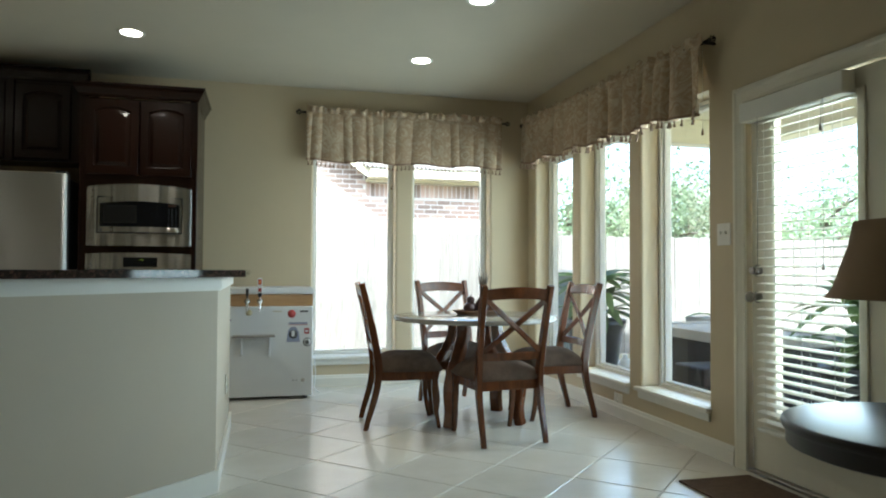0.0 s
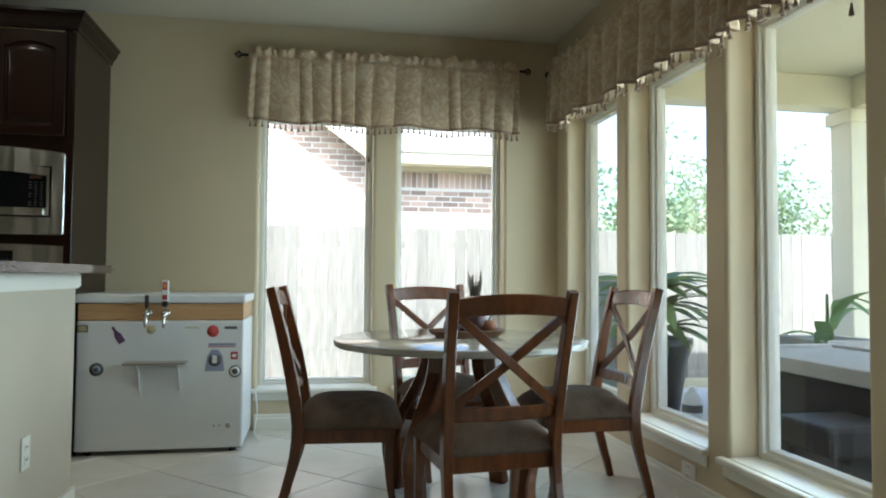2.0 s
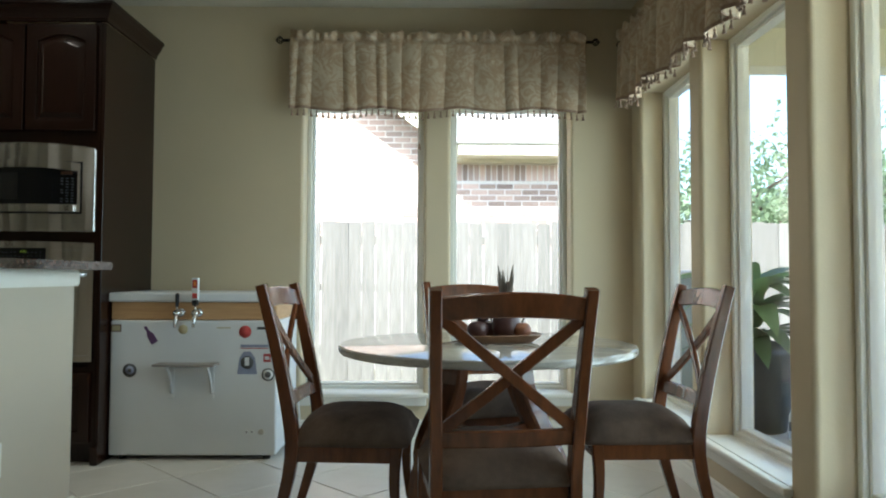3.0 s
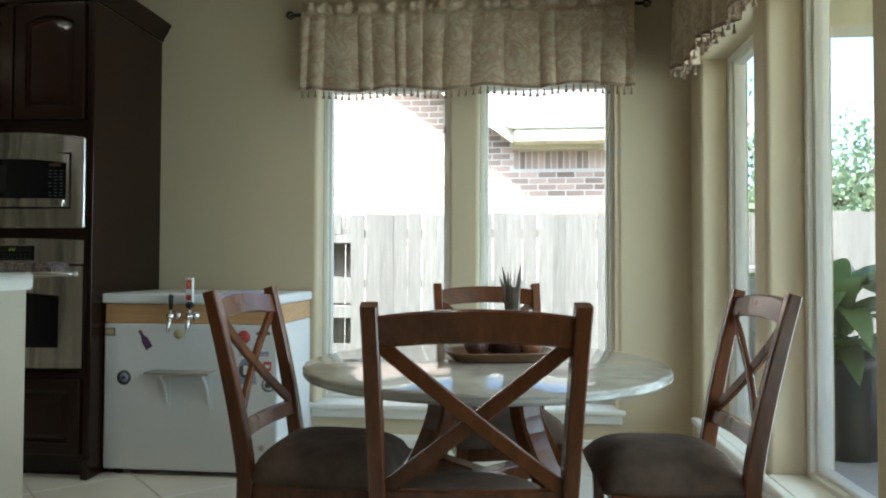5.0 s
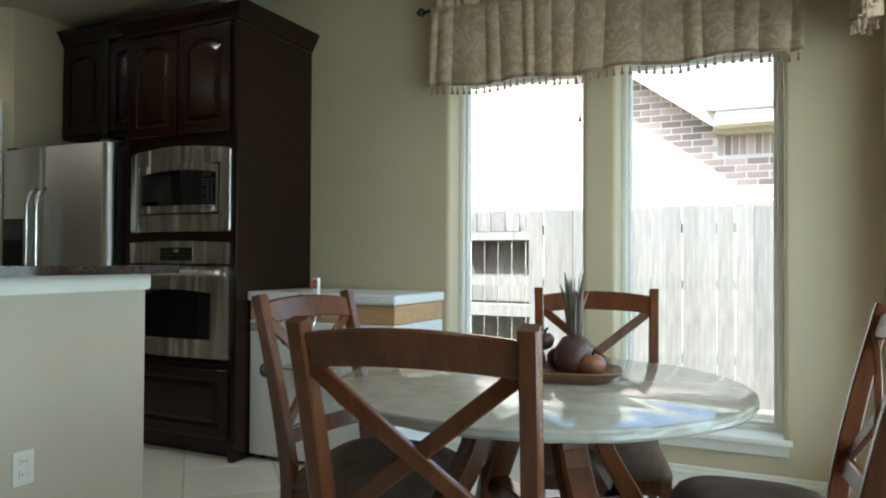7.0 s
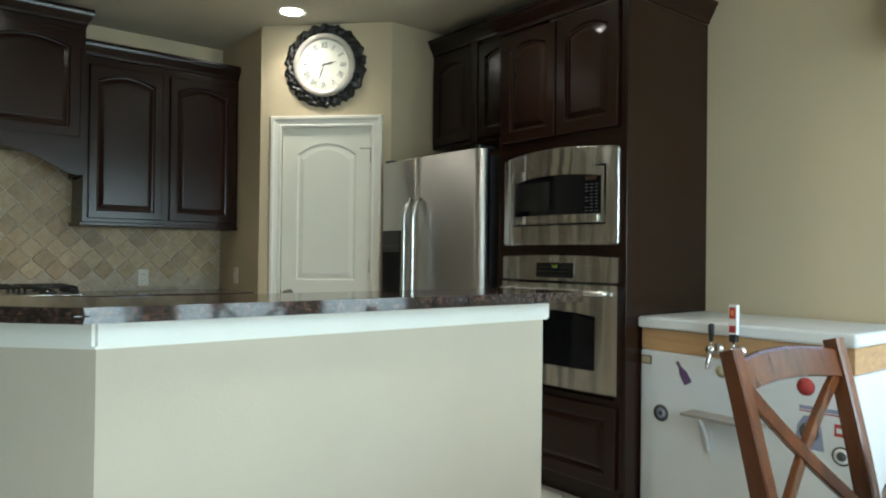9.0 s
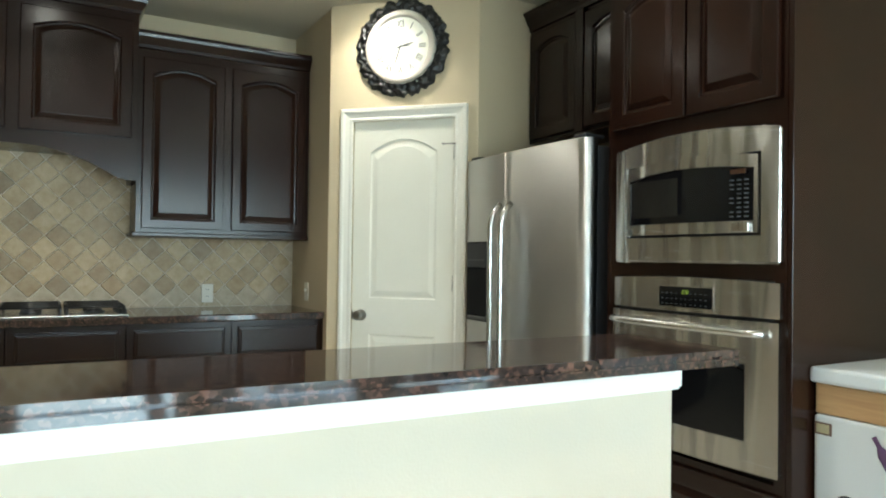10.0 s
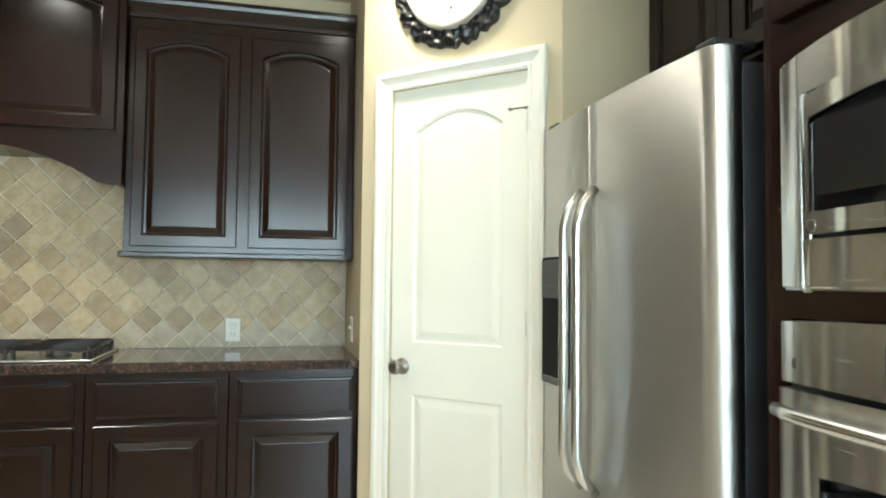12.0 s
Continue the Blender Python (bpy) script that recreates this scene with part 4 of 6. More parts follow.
for x in (0.06, fzw - 0.06):
    for y in (0.05, fzd - 0.05):
        bm = B()
        lathe(bm, [(0.02, 0.0), (0.022, 0.02), (0.018, 0.026)], 12, pose(x, y, 0))
        part("foot", bm, M_BLACK, fz)


# ---- dining table ----
tb = thing("dining_table", "round dining table with grey stone top and dark wooden legs", "table", pose(1.697, 5.035, 0))
bm = B()
rnd = random.Random(21)
rim = [(0.572, 0.712), (0.581, 0.715), (0.586, 0.722), (0.585, 0.730), (0.586, 0.737), (0.583, 0.742), (0.577, 0.744)]
lathe(bm, rim + [(0.0001, 0.744)], 120)
for v in bm.verts:
    r = math.hypot(v.co.x, v.co.y)
    if r > 0.5 and v.co.z < 0.7435:
        k = 1 + rnd.uniform(-0.003, 0.0015)      # rough, chiselled edge
        v.co.x, v.co.y, v.co.z = v.co.x * k, v.co.y * k, v.co.z + rnd.uniform(-0.001, 0.001)
for f in bm.faces:
    f.smooth = f.calc_center_median().z > 0.7435
part("tabletop", bm, M_MARBLE, tb, "polished mottled grey-beige stone top")
for q in range(4):
    bm = B()
    pts = []
    for i in range(15):
        z = 0.694 * i / 14
        r = 0.175 + 0.185 * (0.5 + 0.5 * math.cos(math.pi * min(1.0, max(0.0, (z - 0.22) / 0.44)))) - 0.02 * math.sin(math.pi * min(1.0, z / 0.22))
        pts.append((r, 0, z))
    bar(bm, pts, 0.085, 0.06, "y", 0.008)
    lg = part("leg", bm, M_CHAIR, tb)
    lg.matrix_basis = pose(0, 0, 0, 0, 0, 45 + 90 * q)
bm = B()
lathe(bm, [(0.27, 0.686), (0.28, 0.692), (0.28, 0.711)], 40)
part("sub_top", bm, M_CHAIR, tb)
for q in range(2):
    bm = B()
    bx(bm, -0.30, 0.30, -0.03, 0.03, 0.335 + 0.001 * q, 0.395 - 0.001 * q, 0.006, 2)
    o = part("stretcher", bm, M_CHAIR, tb)
    o.matrix_basis = pose(0, 0, 0, 0, 0, 45 + 90 * q)


# ---- dining chairs ----
def chair(m):
    c = thing("dining_chair", "cherry wood dining chair with crossed back and brown suede seat", "chair", m, "chairs round the table")
    hx = 0.210

    def yb(z):
        """Depth of the rear post's centre line at height z."""
        if z < 0.40:
            s = z / 0.40
            return -0.285 + 0.085 * math.sin(s * math.pi / 2) ** 1.25
        s = (z - 0.40) / 0.57
        return -0.200 - 0.118 * s ** 1.3
    for sx in (-1, 1):
        bm = B()
        zs = [0.0, 0.06, 0.13, 0.2, 0.27, 0.34, 0.40, 0.46, 0.54, 0.62, 0.7, 0.78, 0.86, 0.93, 0.976]
        sec = []
        pts = [Vector((sx * (hx + 0.030 * max(0, (z - 0.45))), yb(z), z)) for z in zs]
        for i, p in enumerate(pts):
            t = (pts[min(i + 1, len(pts) - 1)] - pts[max(i - 1, 0)]).normalized()
            n = t.cross(Vector((1, 0, 0))).normalized()
            w = 0.014 + 0.004 * min(1, zs[i] / 0.4)
            d = 0.016 + 0.010 * min(1, zs[i] / 0.4) - 0.006 * max(0, (zs[i] - 0.5) / 0.47)
            e = 0.004
            sec.append([p + Vector((1, 0, 0)) * a + n * b for a, b in ((-w + e, -d), (w - e, -d), (w, -d + e), (w, d - e), (w - e, d), (-w + e, d), (-w, d - e), (-w, -d + e))])
        sweep(bm, sec)
        part("back_post", bm, M_CHAIR, c)
        bm = B()
        pts = [(sx * (0.205 + 0.004 * math.sin(3 * s)), 0.185 + 0.028 * (1 - s) ** 2 - 0.012 * math.sin(math.pi * s), 0.385 * s) for s in [i / 8 for i in range(9)]]
        pts = [Vector(p) for p in pts]
        sec = []
        for i, p in enumerate(pts):
            w = 0.013 + 0.008 * i / 8
            e = 0.004
            sec.append([p + Vector((a, b, 0)) for a, b in ((-w + e, -w), (w - e, -w), (w, -w + e), (w, w - e), (w - e, w), (-w + e, w), (-w, w - e), (-w, -w + e))])
        sweep(bm, sec)
        part("front_leg", bm, M_CHAIR, c)
    # crest rail and lower rail, bowed backwards

    def rail(z0, z1, bow, th, name, rise=0.0):
        bm = B()
        n = 12
        secs = []
        for i in range(n + 1):
            s = 2 * i / n - 1
            x = s * (hx + 0.03 * (z0 - 0.45) - 0.012)
            y0, y1 = yb(z0) - bow * (1 - s * s), yb(z1) - bow * (1 - s * s)
            zt = z1 + rise * (1 - s * s)
            zb = z0 + rise * 0.8 * (1 - s * s)
            e = 0.005
            secs.append([Vector(p) for p in ((x, y0 - th, zb + e), (x, y0 - th + e, zb), (x, y0 + th - e, zb), (x, y0 + th, zb + e), (x, y1 + th, zt - e), (x, y1 + th - e, zt), (x, y1 - th + e, zt), (x, y1 - th, zt - e))])
        sweep(bm, secs)
        bmesh.ops.recalc_face_normals(bm, faces=bm.faces)
        return part(name, bm, M_CHAIR, c)
    rail(0.882, 0.952, 0.022, 0.011, "crest_rail", 0.016)
    rail(0.512, 0.564, 0.018, 0.010, "lower_rail")
    for sx in (-1, 1):
        bm = B()
        pts = []
        for i in range(9):
            s = i / 8
            x = sx * (-(hx - 0.013) + (2 * hx - 0.018) * s)
            z = 0.562 + 0.328 * s
            q = x / hx
            pts.append(Vector((x, yb(z) - 0.018 * (1 - q * q) + 0.004 * sx, z)))
        sec = []
        for i, p in enumerate(pts):
            t = (pts[min(i + 1, 8)] - pts[max(i - 1, 0)]).normalized()
            n = Vector((0, 1, 0))
            u = t.cross(n).normalized()
            a, b, e = 0.017, 0.0085, 0.003
            sec.append([p + u * g + n * h for g, h in ((-a + e, -b), (a - e, -b), (a, -b + e), (a, b - e), (a - e, b), (-a + e, b), (-a, b - e), (-a, -b + e))])
        sweep(bm, sec)
        bmesh.ops.recalc_face_normals(bm, faces=bm.faces)
        part("cross_slat", bm, M_CHAIR, c)
    bm = B()
    bx(bm, -0.19, 0.19, 0.170, 0.192, 0.325, 0.386, 0.004, 2)
    part("front_apron", bm, M_CHAIR, c)
    bm = B()
    bx(bm, -0.19, 0.19, -0.205, -0.185, 0.325, 0.386, 0.004, 2)
    part("rear_apron", bm, M_CHAIR, c)
    for sx in (-1, 1):
        bm = B()
        bx(bm, sx * 0.205 - 0.011, sx * 0.205 + 0.011, -0.19, 0.175, 0.325, 0.386, 0.004, 2)
        part("side_apron", bm, M_CHAIR, c)
    # crowned cushion
    bm = B()
    n = 14
    grid = []
    for i in range(n + 1):
        row = []
        for j in range(n + 1):
            u, v = 2 * i / n - 1, 2 * j / n - 1
            au = abs(u) ** 3.4
            av = abs(v) ** 3.4
            x = u * 0.232 * (1 - 0.03 * av)
            y = (v * 0.225 + 0.012) * (1 - 0.02 * au)
            z = 0.400 + 0.102 * ((1 - au) * (1 - av)) ** 0.55 + 0.005 * math.sin(5 * u + 2) * (1 - av) - 0.008 * math.exp(-6 * (u * u + v * v))
            row.append(bm.verts.new((x, y, z)))
        grid.append(row)
    for i in range(n):
        for j in range(n):
            f = bm.faces.new((grid[i][j], grid[i + 1][j], grid[i + 1][j + 1], grid[i][j + 1]))
            f.smooth = True
    ring = [grid[i][0] for i in range(n)] + [grid[n][j] for j in range(n)] + [grid[i][n] for i in range(n, 0, -1)] + [grid[0][j] for j in range(n, 0, -1)]
    low = [bm.verts.new((v.co.x * 0.97, v.co.y * 0.97, 0.384)) for v in ring]
    for i in range(len(ring)):
        f = bm.faces.new((ring[i], low[i], low[(i + 1) % len(low)], ring[(i + 1) % len(ring)]))
        f.smooth = True
    bm.faces.new(low)
    bmesh.ops.recalc_face_normals(bm, faces=bm.faces)
    part("seat", bm, M_SEAT, c, "worn brown suede cushion")
    return c


ch = chair(pose(1.681, 4.523, 0, 0, 0, 6.5))
copy_thing(ch, pose(1.181, 5.038, 0, 0, 0, -93.6))
copy_thing(ch, pose(2.275, 5.085, 0, 0, 0, 92.4))
copy_thing(ch, pose(1.745, 5.59, 0, 0, 0, 195))


# ---- patio door ----
bm = B()
casing(bm, DOOR_Y1 - DOOR_Y0 + 0.01, DOOR_Z + 0.005, pose(E, DOOR_Y1 + 0.005, 0, 0, 0, -90), 0.085)
tagged(part("trim", bm, M_PATIOD), "cream painted moulded patio door casing", "trim", kind="structure")
pd = thing("door_2", "closed cream glazed patio door with blinds", "door", pose(E, DOOR_Y1, 0, 0, 0, -90), kind="structure")
dw = DOOR_Y1 - DOOR_Y0
bm = B()
for a, b, c, d in ((0.003, 0.17, 0.02, DOOR_Z), (dw - 0.17, dw - 0.003, 0.02, DOOR_Z), (0.17, dw - 0.17, 0.02, 0.30), (0.17, dw - 0.17, 1.87, DOOR_Z)):
    bx(bm, a, b, 0.03, 0.074, c, d)
lf = part("leaf", bm, M_PATIOD, pd)
bm = B()
for a, b, c, d in ((0.145, 0.19, 0.275, 1.895), (dw - 0.19, dw - 0.145, 0.275, 1.895), (0.19, dw - 0.19, 0.275, 0.32), (0.19, dw - 0.19, 1.85, 1.895)):
    bx(bm, a, b, 0.018, 0.03, c, d, 0.005, 2)
part("glass_frame", bm, M_PATIOD, lf)
bm = B()
bx(bm, 0.17, dw - 0.17, 0.050, 0.056, 0.30, 1.87)
glaze(part("pane", bm, M_GLASS, lf))
for z, big in ((0.935, False), (1.075, True)):
    bm = B()
    lathe(bm, [(0.032, 0), (0.032, 0.008), (0.014, 0.012), (0.012, 0.03)] + ([(0.020, 0.032), (0.020, 0.045)] if big else [(0.024, 0.038), (0.030, 0.052), (0.026, 0.066), (0.012, 0.070)]), 20, pose(0.052, 0.03, z, 90))
    part("deadbolt" if big else "knob", bm, M_NICKEL, lf, "satin nickel")
bm = B()
bx(bm, 0.0, dw, -0.01, 0.16, 0.0, 0.018, 0.004)
part("threshold", bm, M_NICKEL, pd)

# wooden blind hung on the door
bl = thing("venetian_blind", "white two-inch slatted blind on the patio door", "blind", pose(E, DOOR_Y1, 0, 0, 0, -90))
bm = B()
bx(bm, 0.012, dw - 0.19, -0.055, 0.017, 1.868, 1.972, 0.006, 2)
part("head_rail", bm, M_VINYL, bl)
bm = B()
bx(bm, 0.12, dw - 0.19, -0.045, 0.010, 0.245, 0.265, 0.006, 2)
part("bottom_rail", bm, M_VINYL, bl)
me = None
for i in range(36):
    z = 0.30 + i * (1.545 / 35)
    if me is None:
        bm = B()
        secs = []
        for x in (0.12, dw - 0.19):
            secs.append([Vector((x, -0.0175 + 0.025 * s, 0.0028 * (1 - s * s) + h + 0.004 * s)) for s, h in ((-1, 0), (-0.5, 0), (0, 0), (0.5, 0), (1, 0), (1, 0.0026), (0.5, 0.0026), (0, 0.0026), (-0.5, 0.0026), (-1, 0.0026))])
        sweep(bm, secs)
        bmesh.ops.recalc_face_normals(bm, faces=bm.faces)
        o = part("slat", bm, M_SLAT, bl)
        me = o.data
    else:
        o = new("slat", me)
        o.parent = bl
    o.matrix_basis = pose(0, 0, z)
for x in (0.19, 0.44, dw - 0.26):
    bm = B()
    for y in (-0.044, 0.008):
        tube(bm, [(x, y, 0.27), (x, y, 1.87)], 0.0012, 5)
    part("ladder_cord", bm, M_VINYL, bl)
for x, z in ((0.16, 1.06), (0.60, 1.08), (0.59, 1.72)):
    bm = B()
    tube(bm, [(x, -0.062, z + 0.03), (x, -0.058, 1.87)], 0.0015, 5)
    lathe(bm, [(0.003, 0.035), (0.007, 0.015), (0.009, 0.0), (0.0, -0.002)], 10, pose(x, -0.062, z))
    part("pull_cord", bm, M_NICKEL, bl)


# ---- valances ----
def valance(name, m, w, zt, zb, pleat, seed, label, fold, head=0.05, swag=0.022):
    """A gathered valance on a rod: x along the wall from 0, +y to the wall, wall at y = 0.085."""
    v = thing(name, label, "valance", m)
    r = random.Random(seed)
    bm = B()
    tube(bm, [(-0.04, 0, zt - head), (w + 0.04, 0, zt - head)], 0.010, 10)
    rod = part("rod", bm, M_IRON, v)
    for x, s in ((-0.04, -1), (w + 0.04, 1)):
        bm = B()
        for k in range(6):
            a = k * math.pi / 3
            tube(bm, [(x + s * 0.0 + s * 0.05 * q, 0.022 * math.sin(math.pi * q) * math.cos(a + 2 * q), zt - head + 0.022 * math.sin(math.pi * q) * math.sin(a + 2 * q)) for q in [i / 6 for i in range(7)]], 0.0035, 5)
        part("finial", bm, M_IRON, v, "dark iron cage finial")
    for x in (0.02, w - 0.02):
        bm = B()
        bx(bm, x - 0.01, x + 0.01, 0.0, 0.083, zt - head - 0.006, zt - head + 0.006, 0.002)
        part("bracket", bm, M_IRON, v)
    nx, nz = int(w / 0.0045), 34
    ph = [r.uniform(0, 6.28) for _ in range(6)]
    # folds: start, width, depth, lean
    folds, x = [], 0.0
    while x < w:
        k = pleat * r.uniform(0.35, 1.25)
        folds.append((x, k, r.uniform(0.45, 1.0), r.uniform(-0.7, 0.7)))
        x += k

    qh = (head + 0.006) / (zt - zb)

    def fold_at(x):
        f = folds[0]
        for g in folds:
            if g[0] <= x:
                f = g
        u = min(1.0, max(0.0, (x - f[0]) / f[1]))
        return f[2] * (math.sin(math.pi * u) ** 0.85 - 0.6) + f[3] * (u - 0.5)

    def shape(x, z):
        q = (zt - z) / (zt - zb)
        drift = 0.02 * math.sin(x * 7 + ph[0]) * q
        g = fold_at(min(w, max(0.0, x + drift)))
        fine = math.sin(x * 95 + ph[2] + 2.5 * math.sin(x * 13 + ph[3]))
        puff = math.sin(x * 38 + ph[1] + 2.0 * math.sin(x * 6 + ph[4]))
        y = -0.026 - fold * (0.45 + 0.55 * q) * g + 0.0025 * fine * max(0.0, 1 - 2.5 * q)
        if q < qh - 0.01:
            y = -0.028 + 0.018 * puff + 0.008 * fine
        d = abs(q - qh)
        if d < 0.035:
            y = y * (d / 0.035) - (0.0125 + 0.0015 * fine) * (1 - d / 0.035)
        dz = -swag * (0.5 + 0.5 * math.sin(2 * math.pi * x / (pleat * 3.1) + ph[4])) * q * q
        if q < 0.08:
            dz += (0.012 * math.sin(x * 47 + ph[5] + puff) + 0.008 * fine) * (1 - q / 0.08)
        return min(y, 0.05), z + dz
    rows = []
    for j in range(nz + 1):
        z = zt + 0.0 - (zt - zb) * j / nz
        row = []
        for i in range(nx + 1):
            x = w * i / nx
            y, zz = shape(x, z)
            row.append((x, y, zz))
        rows.append(row)
    bm = B()
    vv = [[bm.verts.new(p) for p in row] for row in rows]
    for a, b in zip(vv, vv[1:]):
        for i in range(nx):
            f = bm.faces.new((a[i], b[i], b[i + 1], a[i + 1]))
            f.smooth = True
    cl = part("cloth", bm, M_CLOTH, v, "gathered beige scroll-patterned fabric")
    sol = cl.modifiers.new("thickness", "SOLIDIFY")
    sol.thickness = 0.003
    bm = B()
    ribbon = []
    for i in range(0, nx + 1, 2):
        x = w * i / nx
        y, z = shape(x, zb)
        ribbon.append([Vector((x, y - 0.003, z - 0.004)), Vector((x, y + 0.001, z - 0.004)), Vector((x, y + 0.001, z + 0.012)), Vector((x, y - 0.003, z + 0.012))])
    sweep(bm, ribbon)
    part("braid", bm, M_TASSEL, v)
    tm = None
    n = int(w / 0.038)
    for i in range(n):
        x = w * (i + 0.5) / n
        y, z = shape(x, zb)
        if tm is None:
            bm = B()
            lathe(bm, [(0.0015, 0.0), (0.0015, -0.010), (0.006, -0.013), (0.006, -0.019), (0.003, -0.022), (0.0105, -0.046), (0.008, -0.047)], 8)
            o = part("tassel", bm, M_TASSEL, v, "small tan tassel")
            tm = o.data
        else:
            o = new("tassel", tm)
            o.parent = v
        o.matrix_basis = pose(x, y, z - 0.003, r.uniform(-5, 5), r.uniform(-5, 5), 0)
    return v


valance("window_valance", pose(0.575, N - 0.087, 0), 1.855, 2.535, 2.055, 0.16, 3, "gathered beige patterned valance with tassels over the double window", 0.024)
valance("window_valance", pose(E - 0.087, 6.55, 2.53, 0, 0, -90) @ pose(0, 0, 0, 0, 1.8, 0) @ pose(0, 0, -2.53), 2.87, 2.525, 2.105, 0.19, 5, "gathered beige patterned valance with tassels over three windows", 0.092, 0.046, 0.034)

# shade pulls hanging at the windows
for x, y, z0, z1 in ((1.385, N + 0.05, 1.86, 2.10), (E - 0.03, 3.79, 1.91, 2.40)):
    pl_ = thing("shade_pull", "thin shade cord with small dark pull", "cord", pose(x, y, 0))
    part("cord", tube(B(), [(0, 0, z0), (0, 0, z1)], 0.0015, 5), M_TRIM, pl_)
    part("pull", lathe(B(), [(0.003, z0 + 0.004), (0.006, z0 - 0.015), (0.009, z0 - 0.034), (0.004, z0 - 0.038)], 10), M_TASSEL, pl_)

# ---- wall clock ----
ck_ = thing("wall_clock", "round wall clock with carved black frame and cream dial", "clock", DG @ pose(DL * 0.497, 0.0, 2.447))
bm = B()
lathe(bm, [(0.0, 0.0), (0.19, 0.0), (0.19, 0.022), (0.16, 0.026)], 48, pose(0, -0.001, 0, 90), caps=False)
part("back", bm, M_BLKCARVE, ck_)
rnd = random.Random(11)
bm = B()
NA, NR = 288, 14
ring = []
for i in range(NA):
    a = 2 * math.pi * i / NA
    ro = 0.268 + 0.018 * abs(math.sin(9 * a + 0.5 * math.sin(4 * a))) ** 0.7 + 0.005 * math.sin(31 * a + 2 * math.sin(5 * a))
    col = []
    for j in range(NR + 1):
        s = j / NR
        rad = 0.196 + (ro - 0.196) * s
        dome = math.sqrt(max(0.0, 1 - (1.9 * s - 0.9) ** 2)) if s < 1 else 0.0
        curl = math.sin(18 * a + 5.5 * s + math.sin(5 * a)) * math.sin(2.6 * math.pi * s) + 0.6 * math.sin(36 * a - 7 * s + 1) * math.sin(1.7 * math.pi * s)
        h = 0.006 + 0.020 * dome + 0.0095 * curl * dome
        col.append(bm.verts.new((rad * math.cos(a), -max(0.002, h), rad * math.sin(a))))
    col.append(bm.verts.new((ro * math.cos(a), -0.001, ro * math.sin(a))))
    ring.append(col)
for i in range(NA):
    p, q = ring[i], ring[(i + 1) % NA]
    for j in range(NR + 1):
        bm.faces.new((p[j], p[j + 1], q[j + 1], q[j])).smooth = True
bmesh.ops.recalc_face_normals(bm, faces=bm.faces)
part("carved_frame", bm, M_BLKCARVE, ck_, "black frame carved with scrolling leaves")
bm = B()
lathe(bm, [(0.212, 0.016), (0.212, 0.032), (0.204, 0.042), (0.196, 0.039), (0.186, 0.042), (0.176, 0.036), (0.170, 0.028)], 64, pose(0, -0.001, 0, 90), caps=False)
part("bezel", bm, M_PEWTER, ck_, "pale pewter inner ring")
bm = B()
lathe(bm, [(0.0001, 0.029), (0.172, 0.029)], 64, pose(0, -0.001, 0, 90), caps=False)
dial = part("dial", bm, M_DIAL, ck_, "aged cream dial with roman numerals")


def lettering(s, size, parent, m, material, name="numeral", ext=0.0006):
    cu = bpy.data.curves.new(name, "FONT")
    cu.body, cu.size, cu.extrude, cu.align_x, cu.align_y = s, size, ext, "CENTER", "CENTER"
    cu.offset = 0.0002 * size / 0.06
    tmp = new(name, cu)
    me = bpy.data.meshes.new_from_object(tmp.evaluated_get(bpy.context.evaluated_depsgraph_get()))
    bpy.data.objects.remove(tmp)
    me.materials.append(material)
    o = new(name, me)
    o.parent = parent
    o.matrix_basis = m
    return o


for k, s in enumerate(("XII", "I", "II", "III", "IIII", "V", "VI", "VII", "VIII", "IX", "X", "XI")):
    a = radians(90 - 30 * k)
    lettering(s, 0.060, dial, Matrix.Translation((0.130 * math.cos(a), -0.0312, 0.130 * math.sin(a))) @ pose(0, 0, 0, 90) @ pose(0, 0, 0, 0, 0, -30 * k) @ Matrix.Diagonal((0.62, 1, 1, 1)), M_INK)
for ang, ln, wd in ((76, 0.088, 0.006), (198, 0.125, 0.0042), (86, 0.07, 0.003)):
    bm = B()
    v = [bm.verts.new(p) for p in ((-wd / 2, -0.002, -0.02), (wd / 2, -0.002, -0.02), (wd, -0.002, ln * 0.5), (0, -0.002, ln), (-wd, -0.002, ln * 0.5))]
    bm.faces.new(v)
    ex = bmesh.ops.extrude_face_region(bm, geom=list(bm.faces))
    for q in ex["geom"]:
        if isinstance(q, bmesh.types.BMVert):
            q.co.y -= 0.002
    o = part("hand", bm, M_INK, dial)
    o.name = "pointer"
    o.matrix_basis = Matrix.Translation((0, -0.031, 0)) @ Matrix.Rotation(radians(ang), 4, "Y")

# ---- floor tiles, laid at 45 degrees ----
TS, TG = 0.449, 0.006
ux, uy = Vector((C45, C45, 0)), Vector((-C45, C45, 0))
org = Vector((0.515, 4.195, 0))
tile_me = None


def tile_mesh():
    bm = B()
    h = TS / 2 - TG / 2
    bx(bm, -h, h, -h, h, -0.0035, 0.0, 0.0)
    bmesh.ops.bevel(bm, geom=[e for e in bm.edges if min(v.co.z for v in e.verts) > -0.001], offset=0.003, segments=1, affect="EDGES")
    return bm


def trim_to_room(bm):
    """Cuts a laid tile at the room's outer edges."""
    for co, no in (((E + 0.08, 0, 0), (1, 0, 0)), ((W - 0.08, 0, 0), (-1, 0, 0)), ((0, N + 0.08, 0), (0, 1, 0)), ((0, S - 0.08, 0), (0, -1, 0))):
        bmesh.ops.bisect_plane(bm, geom=list(bm.verts) + list(bm.edges) + list(bm.faces), plane_co=co, plane_no=no, clear_outer=True)
    return bm


